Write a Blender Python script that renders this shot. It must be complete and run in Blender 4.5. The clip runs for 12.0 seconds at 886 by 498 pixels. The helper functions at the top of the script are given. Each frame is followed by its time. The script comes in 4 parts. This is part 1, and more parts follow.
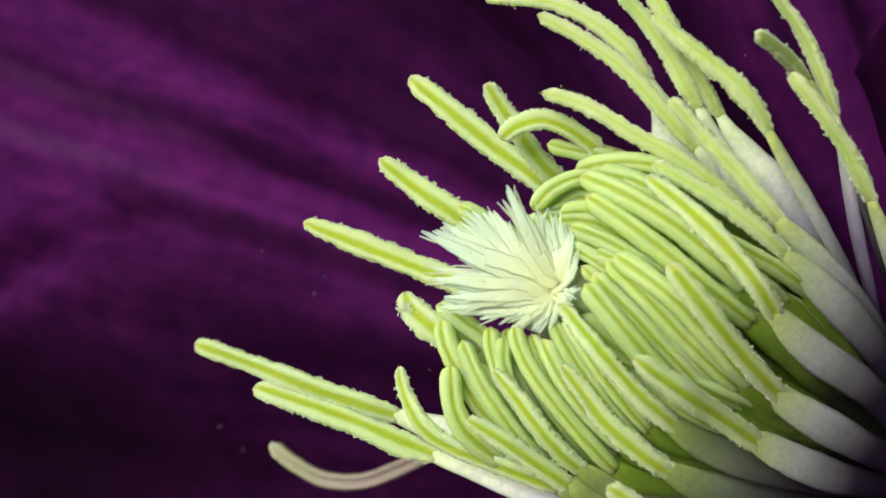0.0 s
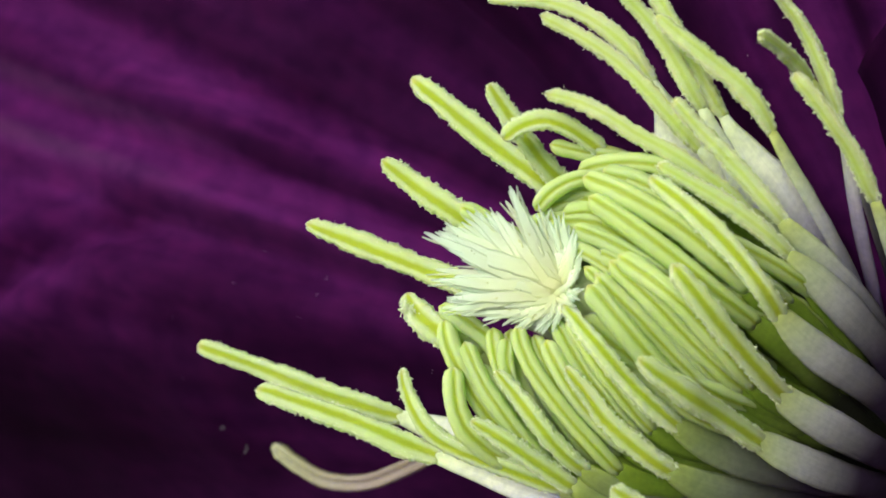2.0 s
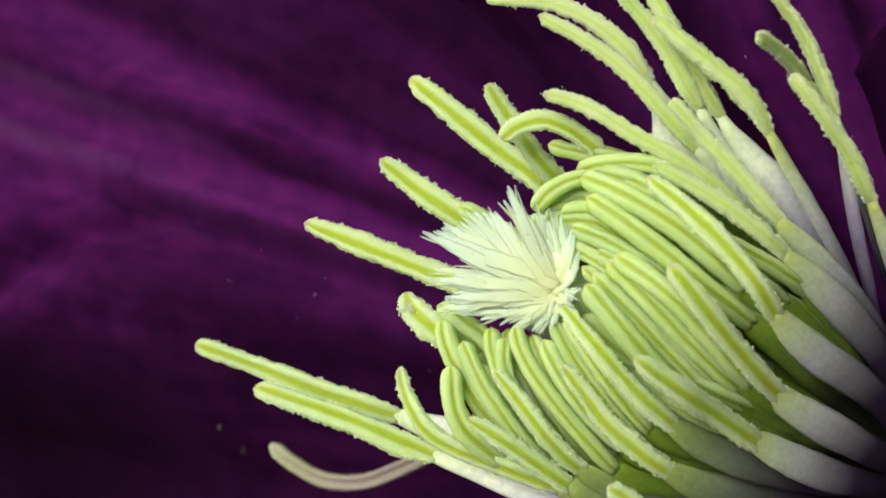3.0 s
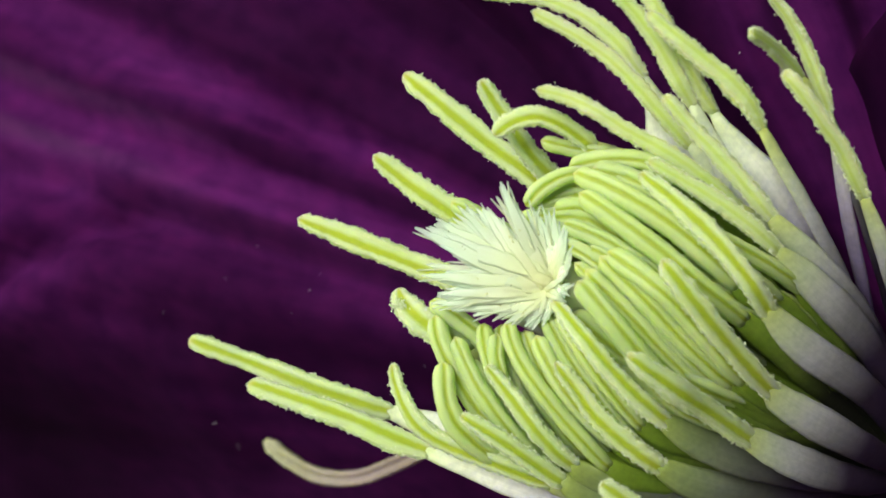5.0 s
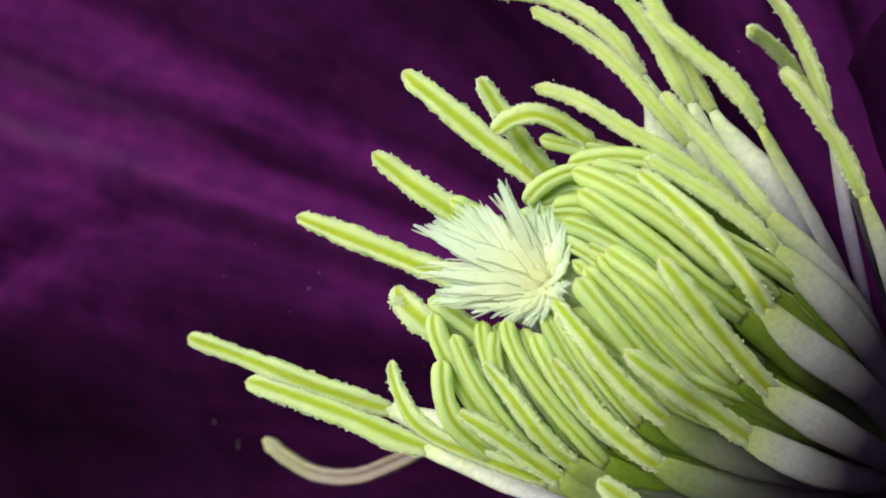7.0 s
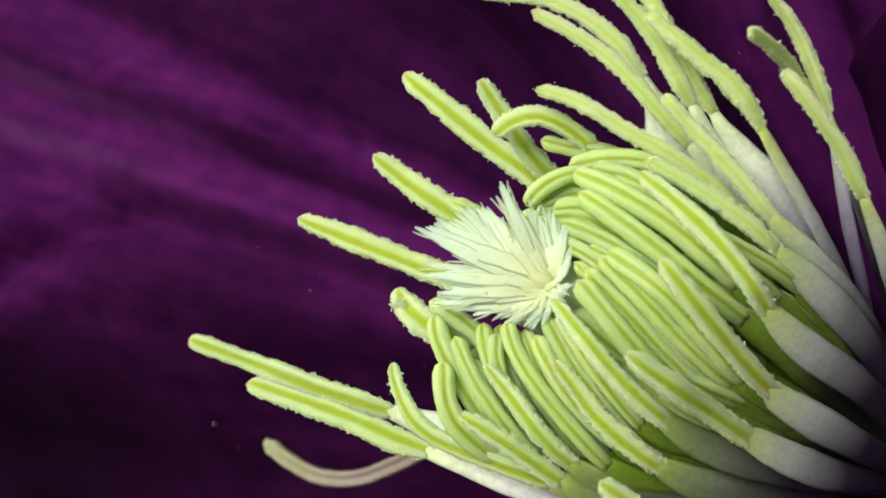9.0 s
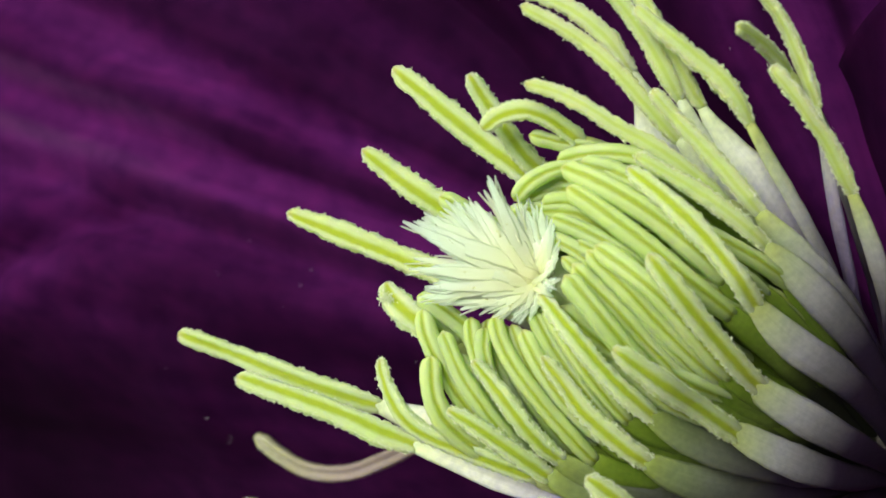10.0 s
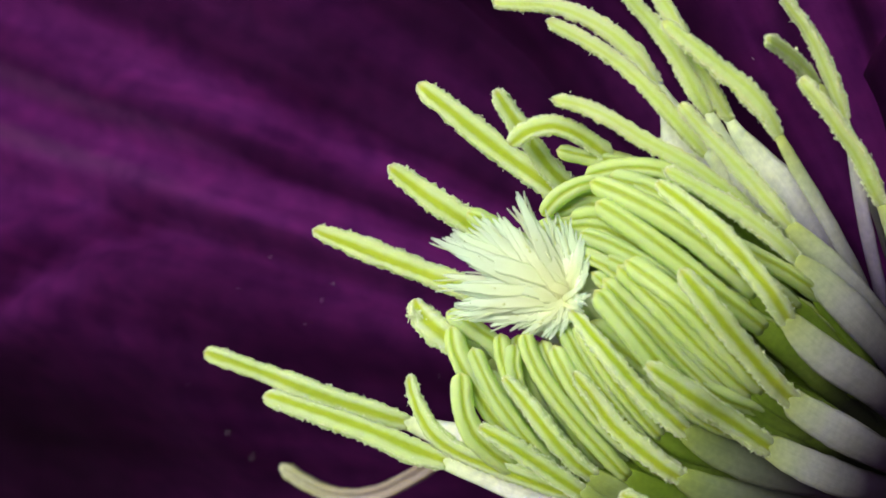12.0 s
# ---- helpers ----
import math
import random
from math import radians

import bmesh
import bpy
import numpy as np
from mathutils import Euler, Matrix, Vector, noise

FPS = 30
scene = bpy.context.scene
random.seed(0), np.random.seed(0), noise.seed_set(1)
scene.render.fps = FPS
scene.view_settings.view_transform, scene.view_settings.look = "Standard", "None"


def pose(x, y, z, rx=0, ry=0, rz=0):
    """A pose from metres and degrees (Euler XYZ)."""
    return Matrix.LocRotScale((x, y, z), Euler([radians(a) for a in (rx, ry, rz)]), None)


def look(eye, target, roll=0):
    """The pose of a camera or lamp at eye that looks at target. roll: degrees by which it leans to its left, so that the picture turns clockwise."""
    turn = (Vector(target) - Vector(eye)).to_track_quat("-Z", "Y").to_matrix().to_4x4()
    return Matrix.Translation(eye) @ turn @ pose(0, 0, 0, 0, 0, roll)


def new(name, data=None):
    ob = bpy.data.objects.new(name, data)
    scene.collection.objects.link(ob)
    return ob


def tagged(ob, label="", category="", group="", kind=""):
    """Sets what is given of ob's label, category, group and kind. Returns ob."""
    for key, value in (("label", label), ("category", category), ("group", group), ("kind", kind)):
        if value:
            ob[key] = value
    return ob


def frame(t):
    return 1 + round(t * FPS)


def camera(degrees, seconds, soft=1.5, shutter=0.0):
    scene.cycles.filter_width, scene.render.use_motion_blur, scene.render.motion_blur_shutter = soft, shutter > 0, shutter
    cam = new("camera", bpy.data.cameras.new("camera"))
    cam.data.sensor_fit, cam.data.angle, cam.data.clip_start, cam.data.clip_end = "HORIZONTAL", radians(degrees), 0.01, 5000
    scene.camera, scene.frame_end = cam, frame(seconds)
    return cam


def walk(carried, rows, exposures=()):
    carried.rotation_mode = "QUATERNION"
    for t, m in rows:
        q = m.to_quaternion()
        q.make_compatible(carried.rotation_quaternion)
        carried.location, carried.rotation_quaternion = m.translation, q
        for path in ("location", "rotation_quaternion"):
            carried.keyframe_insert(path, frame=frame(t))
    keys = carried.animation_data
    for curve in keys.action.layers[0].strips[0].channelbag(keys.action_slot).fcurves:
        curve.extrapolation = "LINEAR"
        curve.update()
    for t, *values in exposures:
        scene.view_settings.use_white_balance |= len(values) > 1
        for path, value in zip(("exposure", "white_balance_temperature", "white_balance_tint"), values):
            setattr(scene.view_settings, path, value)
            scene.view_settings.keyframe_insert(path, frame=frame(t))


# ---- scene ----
cam = camera(40.0, 12.0, soft=1.7)
ROWS = [
    (0.0, -0.02493, -0.05118, 0.44136, 60.000, 0.000, -0.000),
    (0.1, -0.02538, -0.05110, 0.44149, 60.194, 0.200, -0.100),
    (0.2, -0.02524, -0.05111, 0.44144, 60.183, 0.194, -0.095),
    (0.3, -0.02426, -0.05124, 0.44115, 59.903, -0.102, 0.055),
    (0.4, -0.02404, -0.05127, 0.44108, 59.842, -0.137, 0.073),
    (0.5, -0.02469, -0.05116, 0.44127, 60.013, 0.132, -0.060),
    (0.6, -0.02473, -0.05120, 0.44128, 59.998, 0.063, -0.053),
    (0.7, -0.02414, -0.05133, 0.44110, 59.841, -0.224, 0.062),
    (0.8, -0.02408, -0.05138, 0.44108, 59.817, -0.328, 0.084),
    (0.9, -0.02512, -0.05128, 0.44137, 60.047, -0.054, -0.078),
    (1.0, -0.02557, -0.05126, 0.44150, 60.182, 0.020, -0.143),
    (1.1, -0.02468, -0.05139, 0.44126, 60.004, -0.292, -0.009),
    (1.2, -0.02442, -0.05144, 0.44121, 59.867, -0.387, 0.019),
    (1.3, -0.02544, -0.05129, 0.44153, 60.160, -0.038, -0.171),
    (1.4, -0.02590, -0.05123, 0.44169, 60.199, 0.118, -0.267),
    (1.5, -0.02499, -0.05137, 0.44144, 59.960, -0.203, -0.127),
    (1.6, -0.02477, -0.05134, 0.44136, 59.857, -0.205, -0.062),
    (1.7, -0.02564, -0.05115, 0.44160, 60.203, 0.169, -0.183),
    (1.8, -0.02530, -0.05114, 0.44149, 60.109, 0.126, -0.096),
    (1.9, -0.02449, -0.05119, 0.44124, 59.862, -0.082, 0.073),
    (2.0, -0.02496, -0.05106, 0.44136, 59.984, 0.154, 0.020),
    (2.1, -0.02567, -0.05100, 0.44156, 60.198, 0.351, -0.116),
    (2.2, -0.02492, -0.05115, 0.44133, 59.980, 0.043, 0.005),
    (2.3, -0.02431, -0.05128, 0.44114, 59.799, -0.217, 0.100),
    (2.4, -0.02495, -0.05123, 0.44132, 59.976, -0.042, -0.023),
    (2.5, -0.02520, -0.05123, 0.44138, 60.085, -0.004, -0.077),
    (2.6, -0.02487, -0.05128, 0.44128, 59.982, -0.118, -0.020),
    (2.7, -0.02493, -0.05127, 0.44130, 60.069, -0.099, -0.030),
    (4.3, -0.02520, -0.05126, 0.44142, 60.097, -0.041, -0.029),
    (4.4, -0.02543, -0.05123, 0.44148, 60.126, 0.038, -0.070),
    (4.5, -0.02487, -0.05131, 0.44132, 60.024, -0.157, 0.028),
    (4.6, -0.02473, -0.05131, 0.44129, 60.001, -0.187, 0.042),
    (4.7, -0.02535, -0.05119, 0.44148, 60.138, 0.045, -0.073),
    (4.8, -0.02552, -0.05115, 0.44154, 60.085, 0.122, -0.113),
    (4.9, -0.02496, -0.05120, 0.44139, 59.989, -0.053, -0.026),
    (5.0, -0.02469, -0.05122, 0.44132, 59.889, -0.127, 0.010),
    (5.1, -0.02525, -0.05114, 0.44148, 59.976, 0.098, -0.088),
    (5.2, -0.02546, -0.05112, 0.44153, 60.042, 0.201, -0.126),
    (5.3, -0.02489, -0.05121, 0.44136, 59.951, 0.033, -0.028),
    (5.4, -0.02485, -0.05122, 0.44134, 59.943, 0.048, -0.021),
    (5.5, -0.02534, -0.05115, 0.44148, 60.113, 0.250, -0.108),
    (5.6, -0.02539, -0.05116, 0.44148, 60.154, 0.238, -0.097),
    (5.7, -0.02491, -0.05124, 0.44133, 60.017, 0.045, 0.005),
    (5.8, -0.02493, -0.05124, 0.44133, 60.054, 0.026, 0.020),
    (5.9, -0.02543, -0.05118, 0.44146, 60.194, 0.171, -0.047),
    (6.0, -0.02547, -0.05119, 0.44146, 60.238, 0.158, -0.035),
    (6.1, -0.02508, -0.05124, 0.44135, 60.116, 0.031, 0.043),
    (6.2, -0.02467, -0.05130, 0.44123, 60.012, -0.100, 0.122),
    (6.3, -0.02480, -0.05128, 0.44127, 60.097, -0.047, 0.111),
    (6.4, -0.02509, -0.05123, 0.44136, 60.149, 0.063, 0.071),
    (6.5, -0.02486, -0.05126, 0.44130, 60.083, -0.007, 0.121),
    (6.6, -0.02459, -0.05131, 0.44121, 59.990, -0.115, 0.160),
    (6.7, -0.02477, -0.05129, 0.44125, 60.049, -0.066, 0.121),
    (6.8, -0.02495, -0.05128, 0.44129, 60.137, -0.017, 0.083),
    (6.9, -0.02474, -0.05132, 0.44121, 60.066, -0.103, 0.111),
    (7.0, -0.02454, -0.05136, 0.44114, 59.997, -0.185, 0.137),
    (7.1, -0.02482, -0.05132, 0.44123, 60.073, -0.088, 0.079),
    (7.2, -0.02486, -0.05131, 0.44125, 60.050, -0.075, 0.061),
    (7.3, -0.02461, -0.05134, 0.44119, 59.965, -0.158, 0.091),
    (7.4, -0.02457, -0.05134, 0.44118, 59.972, -0.174, 0.088),
    (7.5, -0.02481, -0.05130, 0.44126, 60.000, -0.090, 0.036),
    (7.6, -0.02484, -0.05129, 0.44127, 60.080, -0.078, 0.030),
    (7.7, -0.02483, -0.05130, 0.44127, 60.031, -0.083, 0.032),
    (9.3, -0.02454, -0.05140, 0.44114, 60.048, -0.201, 0.040),
    (9.4, -0.02440, -0.05142, 0.44110, 60.044, -0.250, 0.063),
    (9.5, -0.02472, -0.05137, 0.44119, 60.104, -0.139, 0.009),
    (9.6, -0.02405, -0.05144, 0.44101, 60.009, -0.355, 0.132),
    (9.7, -0.02426, -0.05139, 0.44109, 59.987, -0.266, 0.107),
    (9.8, -0.02474, -0.05129, 0.44125, 60.001, -0.081, 0.035),
    (9.9, -0.02434, -0.05133, 0.44115, 60.011, -0.205, 0.114),
    (10.0, -0.02407, -0.05134, 0.44109, 59.874, -0.281, 0.169),
    (10.1, -0.02459, -0.05126, 0.44124, 59.943, -0.082, 0.079),
    (10.2, -0.02492, -0.05120, 0.44134, 60.011, 0.049, 0.021),
    (10.3, -0.02402, -0.05133, 0.44107, 59.793, -0.245, 0.174),
    (10.4, -0.02259, -0.05153, 0.44065, 59.434, -0.723, 0.413),
    (10.5, -0.02311, -0.05145, 0.44080, 59.621, -0.525, 0.325),
    (10.6, -0.02448, -0.05125, 0.44120, 60.002, -0.045, 0.096),
    (10.7, -0.02444, -0.05126, 0.44118, 59.990, -0.049, 0.105),
    (10.8, -0.02407, -0.05131, 0.44107, 59.910, -0.170, 0.172),
    (10.9, -0.02459, -0.05123, 0.44122, 59.995, 0.019, 0.087),
    (11.0, -0.02537, -0.05112, 0.44144, 60.268, 0.295, -0.043),
    (11.1, -0.02529, -0.05114, 0.44143, 60.230, 0.238, -0.054),
    (11.2, -0.02525, -0.05115, 0.44143, 60.267, 0.190, -0.070),
    (11.3, -0.02539, -0.05113, 0.44148, 60.249, 0.211, -0.120),
    (11.4, -0.02493, -0.05120, 0.44136, 60.057, 0.019, -0.063),
    (11.5, -0.02492, -0.05121, 0.44137, 60.002, -0.015, -0.085),
    (11.6, -0.02517, -0.05114, 0.44145, 60.104, 0.138, -0.113),
    (11.7, -0.02534, -0.05108, 0.44150, 60.158, 0.262, -0.127),
    (11.8, -0.02477, -0.05113, 0.44133, 60.009, 0.133, -0.013),
    (11.9, -0.02428, -0.05117, 0.44119, 59.892, 0.029, 0.089),
    (12.0, -0.02522, -0.05100, 0.44147, 60.126, 0.420, -0.060),
]
cam.data.dof.use_dof, cam.data.dof.focus_distance, cam.data.dof.aperture_fstop = True, 0.0575, 60
walk(cam, [(t, pose(x, y, z, rx, ry, rz)) for t, x, y, z, rx, ry, rz in ROWS])

# ---- light: soft daylight from above and one side, the sun veiled ----
SUN_FROM = Vector((-0.56, -0.40, 0.73)).normalized()
world = bpy.data.worlds.new("sky")
scene.world = world
world.use_nodes = True
wn = world.node_tree.nodes
sky = wn.new("ShaderNodeTexSky")
sky.sky_type, sky.sun_disc = "NISHITA", False
sky.dust_density, sky.air_density, sky.ozone_density = 5.0, 1.0, 1.0
sky.sun_elevation = math.asin(SUN_FROM.z)
sky.sun_rotation = math.atan2(SUN_FROM.x, SUN_FROM.y)
wn["Background"].inputs["Strength"].default_value = 0.112
world.node_tree.links.new(sky.outputs[0], wn["Background"].inputs["Color"])
sun_data = bpy.data.lights.new("sun", "SUN")
sun_data.energy, sun_data.angle, sun_data.color = 4.0, radians(32), (0.965, 0.98, 0.89)
sun = new("sun", sun_data)
sun.matrix_world = look(SUN_FROM * 3, (0, 0, 0))
scene.view_settings.exposure = 0.05

MM = 0.001


# ---- materials ----
def material(name, rough=0.5, spec=0.4):
    m = bpy.data.materials.new(name)
    m.use_nodes = True
    b = m.node_tree.nodes["Principled BSDF"]
    b.inputs["Roughness"].default_value = rough
    b.inputs["Specular IOR Level"].default_value = spec
    return m, m.node_tree.nodes, m.node_tree.links, b


def ramp(nodes, stops):
    r = nodes.new("ShaderNodeValToRGB")
    while len(r.color_ramp.elements) < len(stops):
        r.color_ramp.elements.new(0.5)
    for e, (p, c) in zip(r.color_ramp.elements, stops):
        e.position, e.color = p, (*c, 1)
    return r


def noise_node(nodes, links, scale, detail=4, stretch=None, coord="Object"):
    tc = nodes.new("ShaderNodeTexCoord")
    n = nodes.new("ShaderNodeTexNoise")
    n.inputs["Scale"].default_value, n.inputs["Detail"].default_value = scale, detail
    if stretch:
        mp = nodes.new("ShaderNodeMapping")
        mp.inputs["Scale"].default_value = stretch
        links.new(tc.outputs[coord], mp.inputs[0])
        links.new(mp.outputs[0], n.inputs[0])
    else:
        links.new(tc.outputs[coord], n.inputs[0])
    return n


def mix(nodes, links, a, b, fac, mode="MIX"):
    m = nodes.new("ShaderNodeMix")
    m.data_type, m.blend_type = "RGBA", mode
    for value, sock in ((fac, m.inputs[0]), (a, m.inputs[6]), (b, m.inputs[7])):
        if isinstance(value, (int, float)):
            sock.default_value = value
        elif isinstance(value, tuple):
            sock.default_value = (*value, 1)
        else:
            links.new(value, sock)
    return m.outputs[2]


def bump(nodes, links, height, b, strength, distance):
    bp = nodes.new("ShaderNodeBump")
    bp.inputs["Strength"].default_value, bp.inputs["Distance"].default_value = strength, distance
    links.new(height, bp.inputs["Height"])
    links.new(bp.outputs[0], b.inputs["Normal"])


def glow_through(nodes, links, b, colour, share):
    """Light passing through thin plant tissue: a translucent share beside the surface shader."""
    tr = nodes.new("ShaderNodeBsdfTranslucent")
    if isinstance(colour, tuple):
        tr.inputs["Color"].default_value = (*colour, 1)
    else:
        links.new(colour, tr.inputs["Color"])
    ms = nodes.new("ShaderNodeMixShader")
    ms.inputs[0].default_value = share
    links.new(b.outputs[0], ms.inputs[1])
    links.new(tr.outputs[0], ms.inputs[2])
    links.new(ms.outputs[0], nodes["Material Output"].inputs["Surface"])


def waxy(b, weight, scale):
    """Light spreads a fraction of a millimetre inside the tissue."""
    b.inputs["Subsurface Weight"].default_value, b.inputs["Subsurface Scale"].default_value = weight, scale
    b.inputs["Subsurface Radius"].default_value = (1.0, 1.0, 0.4)


def anther_material(name, edge, mid, rough, grain=0.35, stripe=1.0):
    m, n, l, b = material(name, rough, 0.35)
    uv = n.new("ShaderNodeUVMap")
    sep = n.new("ShaderNodeSeparateXYZ")
    l.new(uv.outputs[0], sep.inputs[0])
    wob = noise_node(n, l, 1600, 3)
    add = n.new("ShaderNodeMath")
    add.operation = "MULTIPLY_ADD"
    l.new(wob.outputs[0], add.inputs[0])
    add.inputs[1].default_value = 0.10
    l.new(sep.outputs[0], add.inputs[2])
    rim = tuple(min(0.97, 1.12 * e + 0.03) for e in edge)
    r = ramp(n, [(0.08, rim), (0.24, edge), (0.55 - 0.17 * stripe, edge), (0.55 - 0.06 * stripe, mid), (0.55 + 0.06 * stripe, mid),
                 (0.55 + 0.17 * stripe, edge), (0.86, edge), (1.0, rim)])
    l.new(add.outputs[0], r.inputs[0])
    blotch = noise_node(n, l, 350, 3)
    info = n.new("ShaderNodeObjectInfo")
    tone = ramp(n, [(0.25, (0.80, 0.86, 0.70)), (0.75, (1.0, 1.0, 1.0))])
    l.new(blotch.outputs[0], tone.inputs[0])
    each = ramp(n, [(0.0, (0.84, 0.87, 0.84)), (0.5, (0.96, 0.97, 0.86)), (1.0, (1.0, 1.0, 1.0))])
    l.new(info.outputs["Random"], each.inputs[0])
    c = mix(n, l, mix(n, l, r.outputs[0], tone.outputs[0], 1.0, "MULTIPLY"), each.outputs[0], 1.0, "MULTIPLY")
    tip = ramp(n, [(0.0, (0.8, 0.8, 0.8)), (0.045, (0, 0, 0))])
    l.new(sep.outputs[1], tip.inputs[0])
    c = mix(n, l, c, (0.60, 0.58, 0.24), tip.outputs[0])
    l.new(c, b.inputs["Base Color"])
    fine = noise_node(n, l, 5200, 2)
    bump(n, l, fine.outputs[0], b, grain, 0.00012)
    waxy(b, 0.8, 0.0009)
    b.inputs["Subsurface Radius"].default_value = (0.9, 1.0, 0.25)
    glow_through(n, l, b, mix(n, l, c, (0.66, 0.82, 0.16), 0.5), 0.38)
    return m


ANTHER_OPEN = anther_material("anther_dehisced", (0.70, 0.83, 0.48), (0.52, 0.62, 0.05), 0.8, 0.5, 1.4)
ANTHER_CLOSED = anther_material("anther_smooth", (0.58, 0.71, 0.34), (0.46, 0.55, 0.07), 0.5, 0.25, 0.85)
ANTHER_RIPE = anther_material("anther_ripe", (0.80, 0.97, 0.50), (0.72, 0.91, 0.28), 0.85, 0.6)


def pollen_material():
    m, n, l, b = material("pollen", 0.8, 0.2)
    g = n.new("ShaderNodeNewGeometry")
    r = ramp(n, [(0.0, (0.78, 0.90, 0.52)), (0.5, (0.84, 0.94, 0.62)), (1.0, (0.92, 0.97, 0.76))])
    l.new(g.outputs["Random Per Island"], r.inputs[0])
    l.new(r.outputs[0], b.inputs["Base Color"])
    glow_through(n, l, b, r.outputs[0], 0.35)
    return m


POLLEN = pollen_material()


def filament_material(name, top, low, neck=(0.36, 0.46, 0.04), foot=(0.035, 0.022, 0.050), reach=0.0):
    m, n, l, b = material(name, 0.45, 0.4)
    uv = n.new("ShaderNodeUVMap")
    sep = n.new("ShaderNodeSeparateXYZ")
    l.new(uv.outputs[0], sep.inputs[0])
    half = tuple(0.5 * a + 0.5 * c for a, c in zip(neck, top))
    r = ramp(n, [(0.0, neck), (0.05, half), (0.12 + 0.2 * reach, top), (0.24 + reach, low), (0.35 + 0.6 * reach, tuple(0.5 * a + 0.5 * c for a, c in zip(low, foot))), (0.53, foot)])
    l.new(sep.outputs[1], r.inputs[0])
    grain = noise_node(n, l, 26, 4, (1.0, 0.06, 1.0), "UV")
    tone = ramp(n, [(0.3, (0.88, 0.90, 0.86)), (0.7, (1, 1, 1))])
    l.new(grain.outputs[0], tone.inputs[0])
    speck = noise_node(n, l, 3200, 6)
    spot = ramp(n, [(0.36, (0.87, 0.88, 0.89)), (0.62, (1.03, 1.03, 1.02))])
    l.new(speck.outputs[0], spot.inputs[0])
    c = mix(n, l, mix(n, l, r.outputs[0], tone.outputs[0], 1.0, "MULTIPLY"), spot.outputs[0], 1.0, "MULTIPLY")
    l.new(c, b.inputs["Base Color"])
    cells = noise_node(n, l, 3000, 3)
    bump(n, l, cells.outputs[0], b, 0.30, 0.00008)
    waxy(b, 0.7, 0.0006)
    glow_through(n, l, b, c, 0.30)
    return m


# near-black foot colours: violet base plus painted shade where the filaments meet
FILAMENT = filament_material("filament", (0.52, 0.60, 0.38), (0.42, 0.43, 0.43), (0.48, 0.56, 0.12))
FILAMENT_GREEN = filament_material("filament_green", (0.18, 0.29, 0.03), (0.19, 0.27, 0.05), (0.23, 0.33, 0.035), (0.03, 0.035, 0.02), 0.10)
# darker copy of FILAMENT, with the lower stamens' shade in its colour
FILAMENT_SHADED = filament_material("filament_shaded", (0.25, 0.32, 0.14), (0.19, 0.22, 0.15), (0.34, 0.43, 0.08))
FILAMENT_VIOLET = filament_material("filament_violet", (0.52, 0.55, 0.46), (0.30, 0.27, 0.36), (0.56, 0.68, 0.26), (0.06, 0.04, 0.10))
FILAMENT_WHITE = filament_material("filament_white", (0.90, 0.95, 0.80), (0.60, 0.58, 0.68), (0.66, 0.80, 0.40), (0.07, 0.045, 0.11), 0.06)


def style_material(name, sheerness):
    m, n, l, b = material(name, 0.55, 0.25)
    uv = n.new("ShaderNodeUVMap")
    sep = n.new("ShaderNodeSeparateXYZ")
    l.new(uv.outputs[0], sep.inputs[0])
    r = ramp(n, [(0.0, (0.86, 0.98, 0.90)), (0.4, (0.93, 0.99, 0.84)), (0.75, (0.96, 0.99, 0.72)), (1.0, (0.96, 0.97, 0.62))])
    l.new(sep.outputs[1], r.inputs[0])
    streak = noise_node(n, l, 10, 4, (5.0, 0.35, 1.0), "UV")
    tone = ramp(n, [(0.3, (0.90, 0.94, 0.86)), (0.7, (1, 1, 1))])
    l.new(streak.outputs[0], tone.inputs[0])
    info = n.new("ShaderNodeObjectInfo")
    each = ramp(n, [(0.0, (0.93, 0.97, 0.95)), (0.5, (1.0, 1.0, 0.90)), (1.0, (1.0, 1.0, 1.0))])
    l.new(info.outputs["Random"], each.inputs[0])
    c = mix(n, l, mix(n, l, r.outputs[0], tone.outputs[0], 1.0, "MULTIPLY"), each.outputs[0], 1.0, "MULTIPLY")
    l.new(c, b.inputs["Base Color"])
    bump(n, l, streak.outputs[0], b, 0.10, 0.00003)
    waxy(b, 0.25, 0.0003)
    b.inputs["Subsurface Radius"].default_value = (1.0, 1.0, 0.8)
    glow_through(n, l, b, c, 0.45)
    # thin silk lets a share of the light straight through
    out = n["Material Output"]
    clear, sheer = n.new("ShaderNodeBsdfTransparent"), n.new("ShaderNodeMixShader")
    sheer.inputs[0].default_value = sheerness
    l.new(out.inputs["Surface"].links[0].from_socket, sheer.inputs[1])
    l.new(clear.outputs[0], sheer.inputs[2])
    l.new(sheer.outputs[0], out.inputs["Surface"])
    return m


STYLE = style_material("style", 0.55)
FELT = style_material("felt", 0.06)


